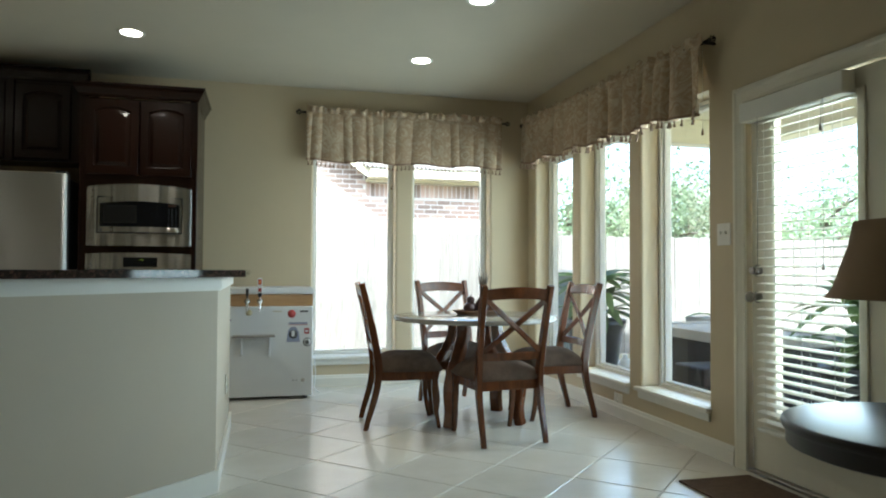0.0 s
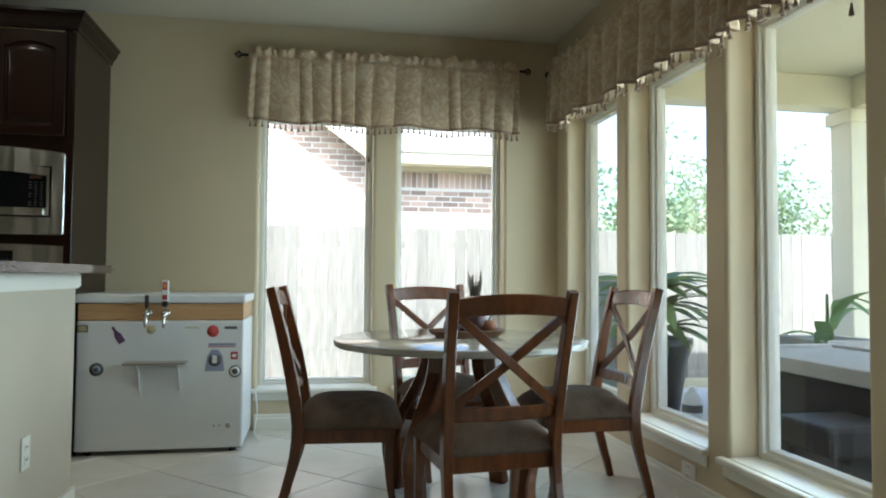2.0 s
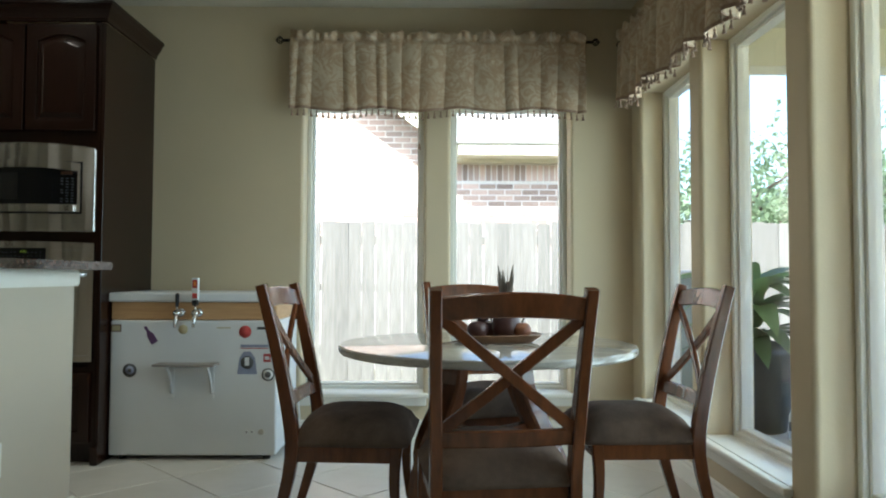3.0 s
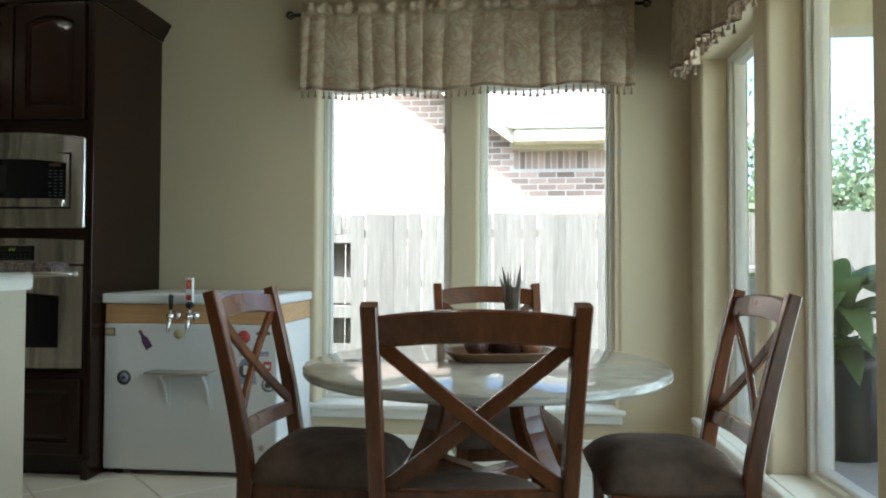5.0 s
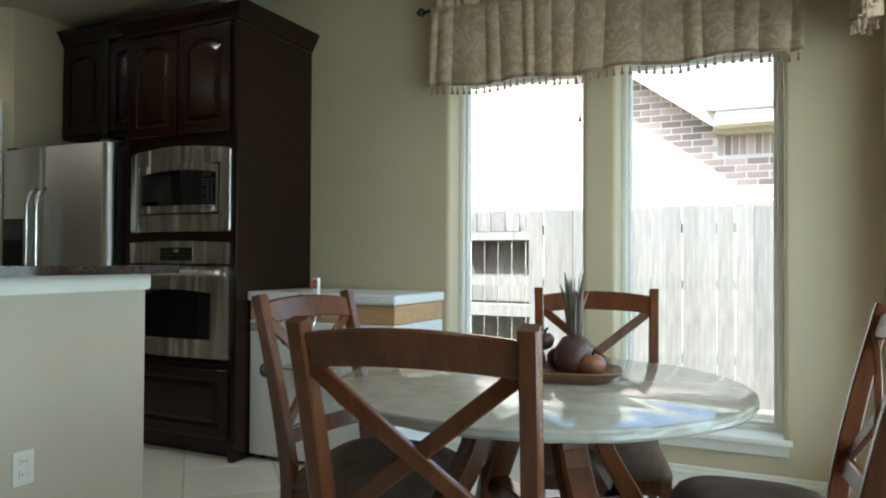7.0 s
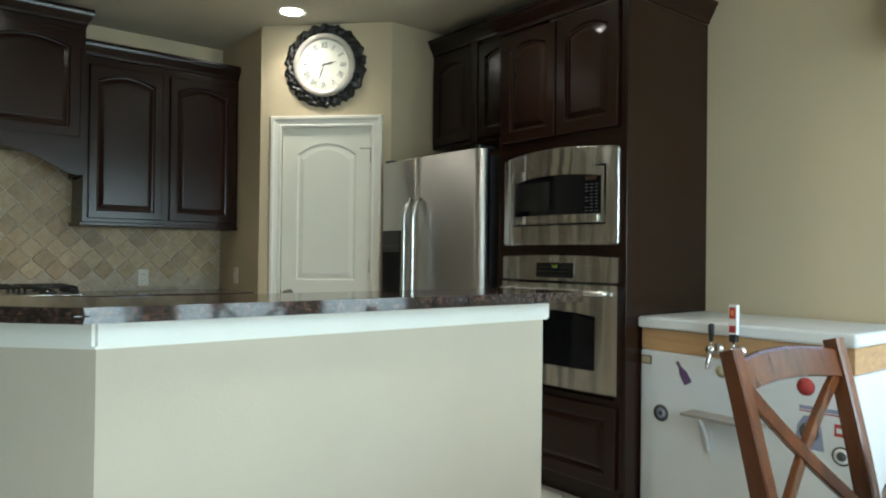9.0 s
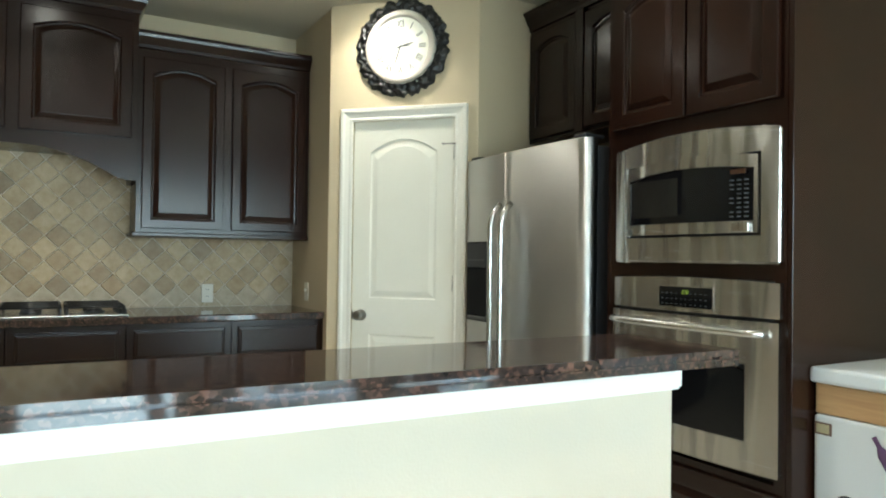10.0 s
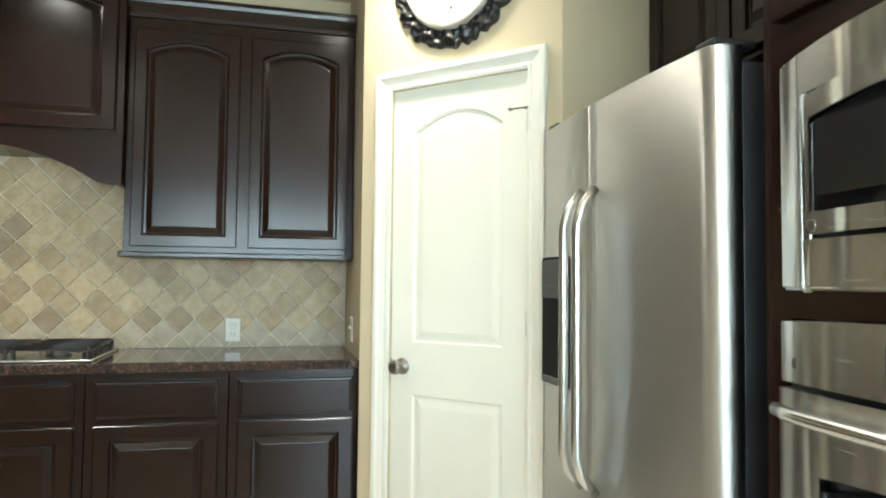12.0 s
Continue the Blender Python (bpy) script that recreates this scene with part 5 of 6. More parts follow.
rest = B()
me = None
HD = TS * C45
for i in range(-30, 31):
    for j in range(-30, 31):
        p = org + ux * ((i + 0.5) * TS) + uy * ((j + 0.5) * TS)
        if not (W - 0.3 < p.x < E + 0.3 and S - 0.3 < p.y < N + 0.3):
            continue
        m = Matrix.Translation(p) @ Matrix.Rotation(math.pi / 4, 4, "Z")
        whole = W - 0.08 + HD < p.x < E + 0.08 - HD and S - 0.08 + HD < p.y < N + 0.08 - HD
        if not whole:
            bm = tile_mesh()
            bm.transform(m)
            trim_to_room(bm)
            if len(bm.faces) == 0:
                bm.free()
            elif p.y > 2.2 and p.x > -0.6:
                part("tile", bm, M_TILE, FLOOR)
            else:
                join(rest, bm)
        elif p.y > 2.2 and p.x > -0.6:
            if me is None:
                o = part("tile", tile_mesh(), M_TILE, FLOOR)
                me = o.data
            else:
                o = new("tile", me)
                o.parent = FLOOR
            o.matrix_basis = m
        else:
            join(rest, tile_mesh(), m)
tagged(part("tile_field", rest, M_TILE, FLOOR), kind="stuff")

# ---- freezer fittings ----
bm = B()
bx(bm, 0.272, 0.605, -0.105, -0.004, 0.520, 0.533, 0.002)
tr = part("drip_shelf", bm, M_PINEGREY, fz, "grey wooden drip shelf on white brackets")
for x in (0.343, 0.560):
    bm = B()
    bx(bm, x - 0.014, x + 0.014, -0.004, 0.0, 0.335, 0.5195, 0.001)
    bx(bm, x - 0.014, x + 0.014, -0.098, -0.004, 0.513, 0.5195, 0.001)
    tube(bm, [(x, -0.085, 0.514), (x, -0.050, 0.488), (x, -0.020, 0.435), (x, -0.003, 0.365)], 0.007, 6)
    part("bracket", bm, M_WHITEAPP, tr)


def tap(x, tall):
    t = part("beer_tap", lathe(B(), [(0.024, 0.0), (0.024, 0.006), (0.013, 0.010), (0.013, 0.045), (0.017, 0.050), (0.017, 0.075), (0.0, 0.078)], 18, pose(x, 0.003, 0.805, 90)), M_STEELH, fz, "chrome beer tap with black handle")
    bm = B()
    tube(bm, [(x, -0.060, 0.800), (x, -0.068, 0.780), (x, -0.082, 0.755), (x, -0.084, 0.728)], 0.010, 10, [1, 1, 1, 0.8])
    part("spout", bm, M_STEELH, t)
    bm = B()
    tube(bm, [(x, -0.058, 0.815), (x, -0.056, 0.845)], 0.006, 8)
    part("lever", bm, M_STEELH, t)
    bm = B()
    if tall:
        bx(bm, x - 0.015, x + 0.015, -0.071, -0.041, 0.845, 0.875, 0.005, 2)
    else:
        lathe(bm, [(0.008, 0.838), (0.011, 0.87), (0.012, 0.905), (0.007, 0.912)], 12, pose(x, -0.056, 0))
    part("handle_grip", bm, M_BLACK, t)
    if tall:
        bm = B()
        bx(bm, x - 0.018, x + 0.018, -0.068, -0.044, 0.876, 0.995, 0.003, 2)
        g = part("tap_sign", bm, M_WHITEAPP, t, "white and red tap handle sign")
        bm = B()
        bx(bm, x - 0.013, x + 0.013, -0.0690, -0.0675, 0.940, 0.985)
        part("print", bm, M_RED, g)
        part("print", bx(B(), x - 0.013, x + 0.013, -0.0690, -0.0675, 0.884, 0.912), M_RED, g)
        bm = B()
        bx(bm, x - 0.006, x + 0.006, -0.0698, -0.0688, 0.952, 0.974)
        part("emblem", bm, M_ORANGE, g)


tap(0.385, False)
tap(0.483, True)


def sticker(bm, material, label):
    return part("sticker", bm, material, fz, label)


def disc(r, x, z, y=-0.0012, n=24):
    return lathe(B(), [(r, 0.0), (r, 0.0008), (0.0, 0.0008)], n, pose(x, y + 0.0008, z, 90))


def card(x0, x1, z0, z1, y=-0.0012):
    bm = B()
    bx(bm, x0, x1, y, y + 0.001, z0, z1)
    return bm


sticker(disc(0.038, 0.112, 0.488), M_INK, "round dark badge sticker")
sticker(disc(0.023, 0.112, 0.488, -0.0022), M_GREYBLUE, "round blue badge sticker centre")
sticker(disc(0.010, 0.112, 0.488, -0.0030), M_INK, "dark dot of the badge sticker")
sticker(disc(0.026, 0.40, 0.712), M_STRAW, "round straw-coloured sticker")
sticker(disc(0.034, 0.740, 0.700), M_RED, "round red sticker")
sticker(disc(0.035, 0.868, 0.466), M_INK, "round black and white sticker")
sticker(disc(0.028, 0.868, 0.466, -0.0022), M_WHITEAPP, "white ring of the round sticker")
sticker(disc(0.017, 0.868, 0.466, -0.0030), M_INK, "dark centre of the round sticker")
sticker(card(0.005, 0.062, 0.698, 0.738), M_SEPIA, "brown picture sticker")
sticker(card(0.012, 0.054, 0.704, 0.732, -0.0022), M_STRAW, "tan middle of the picture sticker")
sticker(card(0.585, 0.660, 0.718, 0.724), M_STRAW, "faint strip sticker")
sticker(card(0.805, 0.875, 0.712, 0.727), M_INK, "small dark strip sticker")
sticker(card(0.716, 0.868, 0.615, 0.630), M_GREYBLUE, "pale blue strip sticker")
sticker(card(0.716, 0.868, 0.607, 0.6115), M_RED, "thin red strip sticker")
sticker(card(0.842, 0.882, 0.535, 0.580), M_RED, "small red and white sticker")
sticker(card(0.850, 0.874, 0.548, 0.566, -0.0022), M_WHITEAPP, "white middle of the red sticker")
bm = B()
v = [bm.verts.new((x, -0.0012, z)) for x, z in ((0.698, 0.468), (0.808, 0.468), (0.796, 0.555), (0.772, 0.592), (0.734, 0.592), (0.710, 0.555))]
bm.faces.new(v)
sticker(bm, M_GREYBLUE, "shield-shaped grey badge sticker")
bm = disc(0.036, 0.753, 0.532, -0.0020)
sticker(bm, M_INK, "dark round field of the badge sticker")
sticker(card(0.740, 0.764, 0.515, 0.560, -0.0030), M_WHITEAPP, "white figure shape of the badge sticker")
bt = B()
lathe(bt, [(0.020, 0.0), (0.020, 0.05), (0.008, 0.075), (0.008, 0.105)], 12, Matrix.Diagonal((1, 0.05, 1, 1)))
st = sticker(bt, M_PLUM, "purple bottle-shaped sticker")
st.matrix_basis = Matrix.Translation((0.247, -0.0012, 0.638)) @ Matrix.Rotation(radians(-32), 4, "Y")
for x, r in ((0.755, 0.005), (0.785, 0.005), (0.835, 0.016)):
    bm = lathe(B(), [(r, 0.0), (r, 0.006), (r * 0.8, 0.008)], 14, pose(x, 0.001, 0.155, 90))
    part("control_knob" if r > 0.01 else "indicator", bm, M_PEWTER if r > 0.01 else M_GREYTXT, fz)

# power cord behind the freezer
bm = B()
tube(bm, [(0.66, 6.50, 0.30), (0.675, 6.50, 0.16), (0.66, 6.45, 0.03), (0.68, 6.40, 0.008), (0.70, 6.34, 0.006)], 0.005, 6)
tagged(part("power_cord", bm, M_WHITEAPP), "white power cord hanging beside the freezer", "cord")

# ---- table centrepiece ----
ZT = 0.744
tray = thing("wooden_tray", "shallow carved wooden tray on the stone table", "tray", pose(1.74, 5.10, ZT, 0, 0, 12))
bm = B()
secs = []
for s, k in ((0.0, 0.78), (0.006, 0.84), (0.030, 1.0), (0.034, 0.985), (0.030, 0.955), (0.012, 0.82)):
    secs.append([Vector((0.185 * k * math.copysign(abs(math.cos(a)) ** 0.6, math.cos(a)), 0.115 * k * math.copysign(abs(math.sin(a)) ** 0.6, math.sin(a)), s)) for a in [2 * math.pi * i / 36 for i in range(36)]])
sweep(bm, secs)
part("dish", bm, M_TRAY, tray)


def fruit(name, label, x, y, z, r, material, sq=0.92, stalk=True):
    f = thing(name, label, "ornament", pose(x, y, z))
    prof = [(max(1e-4, r * math.sin(a) * (1 - 0.06 * math.cos(a))), r * sq * (1 - math.cos(a)) - 0.004 * math.exp(-((math.pi - a) / 0.3) ** 2) * 2) for a in [math.pi * i / 14 for i in range(15)]]
    part("flesh", lathe(B(), prof, 20), material, f, smooth=True)
    if stalk:
        bm = B()
        tube(bm, [(0, 0, 1.85 * r * sq), (0.003, 0.002, 2.15 * r * sq), (0.010, 0.004, 2.4 * r * sq)], 0.004, 6)
        part("stalk", bm, M_IRON, f)
    return f


fruit("decor_fruit", "dark plum-coloured decorative fruit in the tray", 1.665, 5.08, ZT + 0.012, 0.042, M_PLUMD)
fruit("decor_fruit", "russet orange decorative fruit in the tray", 1.845, 5.085, ZT + 0.012, 0.038, M_RUSSET)
fruit("decor_fruit", "dark brown decorative fruit in the tray", 1.725, 5.17, ZT + 0.012, 0.040, M_PLUMD)
fruit("decor_fruit", "near-black decorative fruit on top of others", 1.690, 5.125, ZT + 0.078, 0.030, M_PLUMD)
pa_ = thing("decor_pineapple", "dark decorative pineapple with pointed grey leaves", "ornament", pose(1.785, 5.115, ZT + 0.012))
prof = [(0.03, 0.0), (0.052, 0.015), (0.060, 0.045), (0.055, 0.08), (0.036, 0.108), (0.015, 0.118)]
part("flesh", lathe(B(), prof, 20), M_PLUMD, pa_, smooth=True)
rnd = random.Random(8)
for k in range(13):
    a, tilt, ln = k * 2.4, rnd.uniform(0.02, 0.30), rnd.uniform(0.12, 0.20)
    bm = B()
    pts = [(0.012 * math.cos(a) + math.cos(a) * tilt * ln * s * s, 0.012 * math.sin(a) + math.sin(a) * tilt * ln * s * s, 0.108 + ln * s) for s in (0, 0.3, 0.6, 0.85, 1.0)]
    tube(bm, pts, 0.011, 6, [0.9, 1.0, 0.75, 0.4, 0.08], 0.3)
    part("leaf", bm, M_DRYLEAF, pa_)

# ---- side table and lamp by the patio door ----
sx_, sy_, sz_ = 2.11, 1.83, 0.62
st_ = thing("side_table", "round dark-stained wooden side table with moulded edge", "table", pose(sx_, sy_, 0))
bm = B()
lathe(bm, [(0.36, sz_ - 0.085), (0.385, sz_ - 0.075), (0.385, sz_ - 0.035), (0.395, sz_ - 0.028), (0.400, sz_ - 0.015), (0.395, sz_ - 0.003), (0.385, sz_), (0.0001, sz_)], 72)
part("tabletop", bm, M_ESPR, st_)
bm = B()
lathe(bm, [(0.03, 0.12), (0.05, 0.14), (0.065, 0.22), (0.045, 0.30), (0.032, 0.34), (0.055, 0.40), (0.065, 0.44), (0.05, 0.48), (0.085, 0.53), (0.085, 0.536)], 24)
part("pedestal", bm, M_ESPR, st_)
for k in range(3):
    bm = B()
    bar(bm, [(0.03, 0, 0.20), (0.12, 0, 0.17), (0.22, 0, 0.09), (0.30, 0, 0.03), (0.34, 0, 0.017)], 0.04, 0.032, "y", 0.006)
    o = part("foot", bm, M_ESPR, st_)
    o.matrix_basis = pose(0, 0, 0, 0, 0, 120 * k + 20)
lp = thing("table_lamp", "table lamp with tan bell shade and dark base", "lamp", pose(sx_, sy_, sz_))
bm = B()
lathe(bm, [(0.085, 0.0), (0.090, 0.012), (0.075, 0.028), (0.050, 0.036), (0.022, 0.06), (0.030, 0.10), (0.055, 0.16), (0.060, 0.21), (0.042, 0.27), (0.018, 0.31), (0.014, 0.38)], 28)
part("base", bm, M_ESPR, lp, smooth=True)
bm = B()
lathe(bm, [(0.275, 0.372), (0.252, 0.40), (0.232, 0.46), (0.208, 0.53), (0.192, 0.606), (0.189, 0.606), (0.205, 0.53), (0.229, 0.46), (0.249, 0.40), (0.272, 0.372)], 40, caps=False)
part("shade", bm, M_SHADE, lp, "tan fabric bell shade")
bm = B()
tube(bm, [(0, 0, 0.38), (0, 0, 0.60)], 0.005, 6)
tube(bm, [(-0.19, 0, 0.60), (0.19, 0, 0.60)], 0.003, 6)
tube(bm, [(0, -0.19, 0.60), (0, 0.19, 0.60)], 0.003, 6)
part("harp", bm, M_NICKEL, lp)

# door mat
bm = B()
bx(bm, 2.265, 2.68, 2.52, 3.36, 0.0005, 0.012, 0.004, 2)
tagged(part("door_mat", bm, M_MAT), "flat brown woven mat before the patio door", "mat")

# ---- backsplash: tumbled stone on the diagonal ----
bs = tagged(part("backsplash", bx(B(), W + 0.0005, W + 0.004, 2.4, 5.388, 0.915, 1.90), M_GROUTL), "tumbled travertine backsplash tiles laid diagonally", "backsplash", kind="structure")
BT, BG = 0.1035, 0.0045
bmt = B()
h = BT / 2 - BG / 2
bx(bmt, -0.0, 0.008, -h, h, -h, h, 0.0)
bmesh.ops.bevel(bmt, geom=[e for e in bmt.edges if max(v.co.x for v in e.verts) > 0.007 and min(v.co.x for v in e.verts) > 0.007], offset=0.003, segments=1, affect="EDGES")
tile0 = part("tile", bmt, M_TRAV, bs)
tm = tile0.data
first = True
cut = B()
half = BT * C45
for i in range(-2, 32):
    for j in range(-2, 22):
        cy = 2.4 + 0.05 + (i + 0.5 * (j % 2)) * 2 * half
        cz = 0.98 + j * half
        if cy - half < 2.41 or cz - half > 1.86:
            continue
        if cz - half >= 0.915 and cy + half <= 5.388 and cz + half < 1.90:
            m = Matrix.Translation((W + 0.003, cy, cz)) @ Matrix.Rotation(math.pi / 4, 4, "X")
            if first:
                o, first = tile0, False
            else:
                o = new("tile", tm)
                o.parent = bs
            o.matrix_basis = m
        else:
            q = []
            hh = h * math.sqrt(2)
            pts = [(cy + hh, cz), (cy, cz + hh), (cy - hh, cz), (cy, cz - hh)]
            for ax_, lim, sg in ((1, 0.917, 1), (0, 5.386, -1), (1, 1.88, -1)):
                outp = []
                for a, b in zip(pts, pts[1:] + pts[:1]):
                    da, db = (a[ax_] - lim) * sg, (b[ax_] - lim) * sg
                    if da >= 0:
                        outp.append(a)
                    if da * db < 0:
                        s = da / (da - db)
                        outp.append((a[0] + (b[0] - a[0]) * s, a[1] + (b[1] - a[1]) * s))
                pts = outp
                if len(pts) < 3:
                    break
            if len(pts) >= 3:
                lo = [cut.verts.new((W + 0.003, y, z)) for y, z in pts]
                hi = [cut.verts.new((W + 0.0105, y, z)) for y, z in pts]
                cut.faces.new(hi)
                for k in range(len(pts)):
                    cut.faces.new((lo[k], lo[(k + 1) % len(pts)], hi[(k + 1) % len(pts)], hi[k]))
tagged(part("cut_tiles", cut, M_TRAVI, bs), kind="stuff")

# ---- outdoors ----
bm = B()
bx(bm, -600, 600, -600, 600, -0.5, -0.16)
tagged(part("ground", bm, M_GROUND), "unseen yard ground, kept pale to bounce light", "ground", kind="structure")
bm = B()
bx(bm, E + T + 0.002, 6.0, 0.5, 8.3, -0.159, -0.06, 0.01)
tagged(part("patio_slab", bm, M_CONC), "pale concrete patio slab", "patio", kind="structure")

# patio cover: ceiling, beams, columns
bm = B()
bx(bm, E + T + 0.002, 6.1, 0.2, 7.7, 2.80, 2.92)
tagged(part("patio_ceiling", bm, M_SOFFIT), "cream painted covered patio ceiling", "ceiling", kind="structure")
pc = thing("patio_cover", "cream painted patio beams and square columns", "patio cover", pose(0, 0, 0))
for a in ((E + T + 0.003, 5.85, 7.17, 7.41), (5.61, 5.85, 0.4, 7.169)):
    bm = B()
    bx(bm, *a, 2.52, 2.799, 0.006)
    part("beam", bm, M_SOFFIT, pc)
for y in (7.17, 3.0, 0.5):
    bm = B()
    bx(bm, 5.60, 5.86, y, y + 0.25, -0.06, 2.519, 0.008)
    bx(bm, 5.57, 5.89, y - 0.03, y + 0.28, 2.40, 2.518, 0.008)
    bx(bm, 5.57, 5.89, y - 0.03, y + 0.28, -0.06, 0.10, 0.008)
    part("column", bm, M_SOFFIT, pc)


# fences of upright boards
def picket(w, h):
    bm = B()
    v = []
    for y in (0.0, 0.018):
        v.append([bm.verts.new(p) for p in ((-w / 2, y, 0), (w / 2, y, 0), (w / 2, y, h - 0.012), (w / 2 - 0.012, y, h), (-w / 2 + 0.012, y, h), (-w / 2, y, h - 0.012))])
    bm.faces.new(v[0])
    bm.faces.new(list(reversed(v[1])))
    for i in range(6):
        bm.faces.new((v[0][i], v[1][i], v[1][(i + 1) % 6], v[0][(i + 1) % 6]))
    bmesh.ops.recalc_face_normals(bm, faces=bm.faces)
    return bm


def fence(label, m, length, h, gap=None, seed=2):
    f = thing("wooden_fence", label, "fence", m, "yard fences")
    r = random.Random(seed)
    data = [None] * 3
    x = 0.0
    while x < length:
        k = r.randrange(3)
        w = (0.138, 0.142, 0.135)[k]
        if gap and gap[0] < x + w / 2 < gap[1]:
            x += 0.15
            continue
        if data[k] is None:
            o = part("board", picket(w, h), M_FENCE, f)
            data[k] = o.data
        else:
            o = new("board", data[k])
            o.parent = f
        o.matrix_basis = pose(x + w / 2, r.uniform(-0.004, 0.004), r.uniform(-0.012, 0.012), r.uniform(-0.4, 0.4), r.uniform(-0.35, 0.35), 0)
        x += w + r.uniform(0.001, 0.0045)
    for z in (0.35, 1.0, 1.5):
        bm = B()
        bx(bm, 0, length, 0.024, 0.062, z, z + 0.085)
        part("rail", bm, M_FENCE, f)
    return f


fence("weathered pale wooden board fence with gaps", pose(-2.6, 9.6, -0.16), 14.6, 1.735, (2.02, 2.80))
fence("weathered wooden board fence along the far side yard", pose(12.0, 9.6, -0.16, 0, 0, -90), 12.0, 1.72, None, 7)
# railed fence stretch; rails deepened and boards set back to cast dark bands
gt = thing("fence_gate", "recessed fence bay of boards behind two deep rails", "gate", pose(-0.56, 9.62, -0.16))
for z0, z1 in ((1.445, 1.53), (0.695, 0.815)):
    part("rail", bx(B(), -0.02, 0.745, -0.02, 0.21, z0, z1, 0.004), M_FENCE, gt)
for i in range(5):
    part("rear_board", bx(B(), -0.01 + i * 0.15, 0.133 + i * 0.15, 0.215, 0.233, 0.02, 1.72, 0.003), M_FENCE, gt)
for i in range(4):
    part("short_board", bx(B(), 0.01 + i * 0.15, 0.150 + i * 0.15, -0.022, -0.004, 1.531, 1.735, 0.003), M_FENCE, gt)
part("side_post", bx(B(), 0.715, 0.745, -0.018, 0.21, 0.0, 1.72, 0.004), M_FENCE, gt)

# neighbour's brick house
HY = 11.0
house = thing("brick_house", "neighbouring red brick house with cream gable trim and pale shingle roof", "house", pose(0, HY, 0))
bm = B()
v = []
for y in (0.005, 4.0):
    v.append([bm.verts.new(p) for p in ((-9.0, y, -0.16), (1.74, y, -0.16), (1.74, y, 2.62), (-3.2, y, 6.15), (-9.0, y, 2.0))])
bm.faces.new(v[0])
bm.faces.new(list(reversed(v[1])))
for i in range(5):
    bm.faces.new((v[0][i], v[1][i], v[1][(i + 1) % 5], v[0][(i + 1) % 5]))
bx(bm, 1.741, 3.95, 0.005, 4.0, -0.16, 2.45)
bmesh.ops.recalc_face_normals(bm, faces=bm.faces)
part("wall", bm, M_MORTAR, house)
OV = 0.32
bm = B()
y0, y1 = -OV, -OV + 0.03
p0, p1 = Vector((1.755, 0, 2.62)), Vector((-3.2, 0, 2.62 + 4.955 * 0.715))
sec = []
for p in (p0, p1):
    sec.append([p + Vector((0, y0, -0.17)), p + Vector((0, y1, -0.17)), p + Vector((0, y1, 0.02)), p + Vector((0, y0, 0.02))])
sweep(bm, sec)
part("gable_board", bm, M_SOFFIT, house)
bm = B()
sec = []
for p in (Vector((1.86, 0, 2.56)), Vector((-3.2, 0, 2.62 + 4.955 * 0.715))):
    sec.append([p + Vector((0, -OV + 0.031, -0.10)), p + Vector((0, 3.9, -0.10)), p + Vector((0, 3.9, 0.03)), p + Vector((0, -OV + 0.031, 0.03))])
sweep(bm, sec)
part("gable_roof", bm, M_SHINGLE, house)
bm = B()
bx(bm, 1.76, 4.3, -OV - 0.05, 0.0, 2.462, 2.50)
bx(bm, 1.76, 4.3, -OV - 0.08, -OV - 0.03, 2.46, 2.62, 0.006)
bx(bm, 1.74, 4.3, -OV + 0.18, -OV + 0.42, 2.42, 2.461)
part("eave", bm, M_SOFFIT, house)
bm = B()
v = [bm.verts.new(p) for p in ((1.72, -OV - 0.10, 2.63), (4.35, -OV - 0.10, 2.63), (4.35, 3.2, 4.4), (-0.8, 3.2, 4.4), (1.72, -OV - 0.10, 2.60), (4.35, -OV - 0.10, 2.60), (4.35, 3.2, 4.34), (-0.8, 3.2, 4.34))]
for f in ((0, 1, 2, 3), (5, 4, 7, 6), (4, 5, 1, 0), (3, 2, 6, 7), (1, 5, 6, 2), (4, 0, 3, 7)):
    bm.faces.new([v[i] for i in f])
part("roof", bm, M_SHINGLE, house)
brick_me, sold_me = None, None
rest = B()
BW, BH, MJ = 0.200, 0.058, 0.015
count = 0
for j in range(0, 26):
    z = 1.30 + j * (BH + MJ)
    for i in range(-16, 20):
        x = i * (BW + MJ) + (0.107 if j % 2 else 0.0)
        if x > 3.75 or x > 1.70 and z > 2.17:
            continue
        if x < 1.74 and z + BH > 2.60 + (1.74 - x - BW / 2) * 0.712:
            continue
        near = 0.75 < x < 3.2 and z > 1.4
        if near and count < 290:
            count += 1
            if brick_me is None:
                o = part("brick", bx(B(), -BW / 2, BW / 2, 0, 0.02, -BH / 2, BH / 2), M_BRICK, house)
                brick_me = o.data
            else:
                o = new("brick", brick_me)
                o.parent = house
            o.matrix_basis = pose(x + BW / 2, 0, z + BH / 2)
        else:
            bx(rest, x, x + BW, 0.0, 0.02, z, z + BH)
for i in range(0, 30):
    x = 1.755 + i * (BH + MJ)
    o = part("brick", bx(B(), 0, BH, -0.004, 0.02, 0, BW), M_BRICK, house) if sold_me is None else new("brick", sold_me)
    sold_me = o.data
    o.parent = house
    o.matrix_basis = pose(x, 0, 2.205)
tagged(part("far_bricks", rest, M_BRICKI, house), kind="stuff")


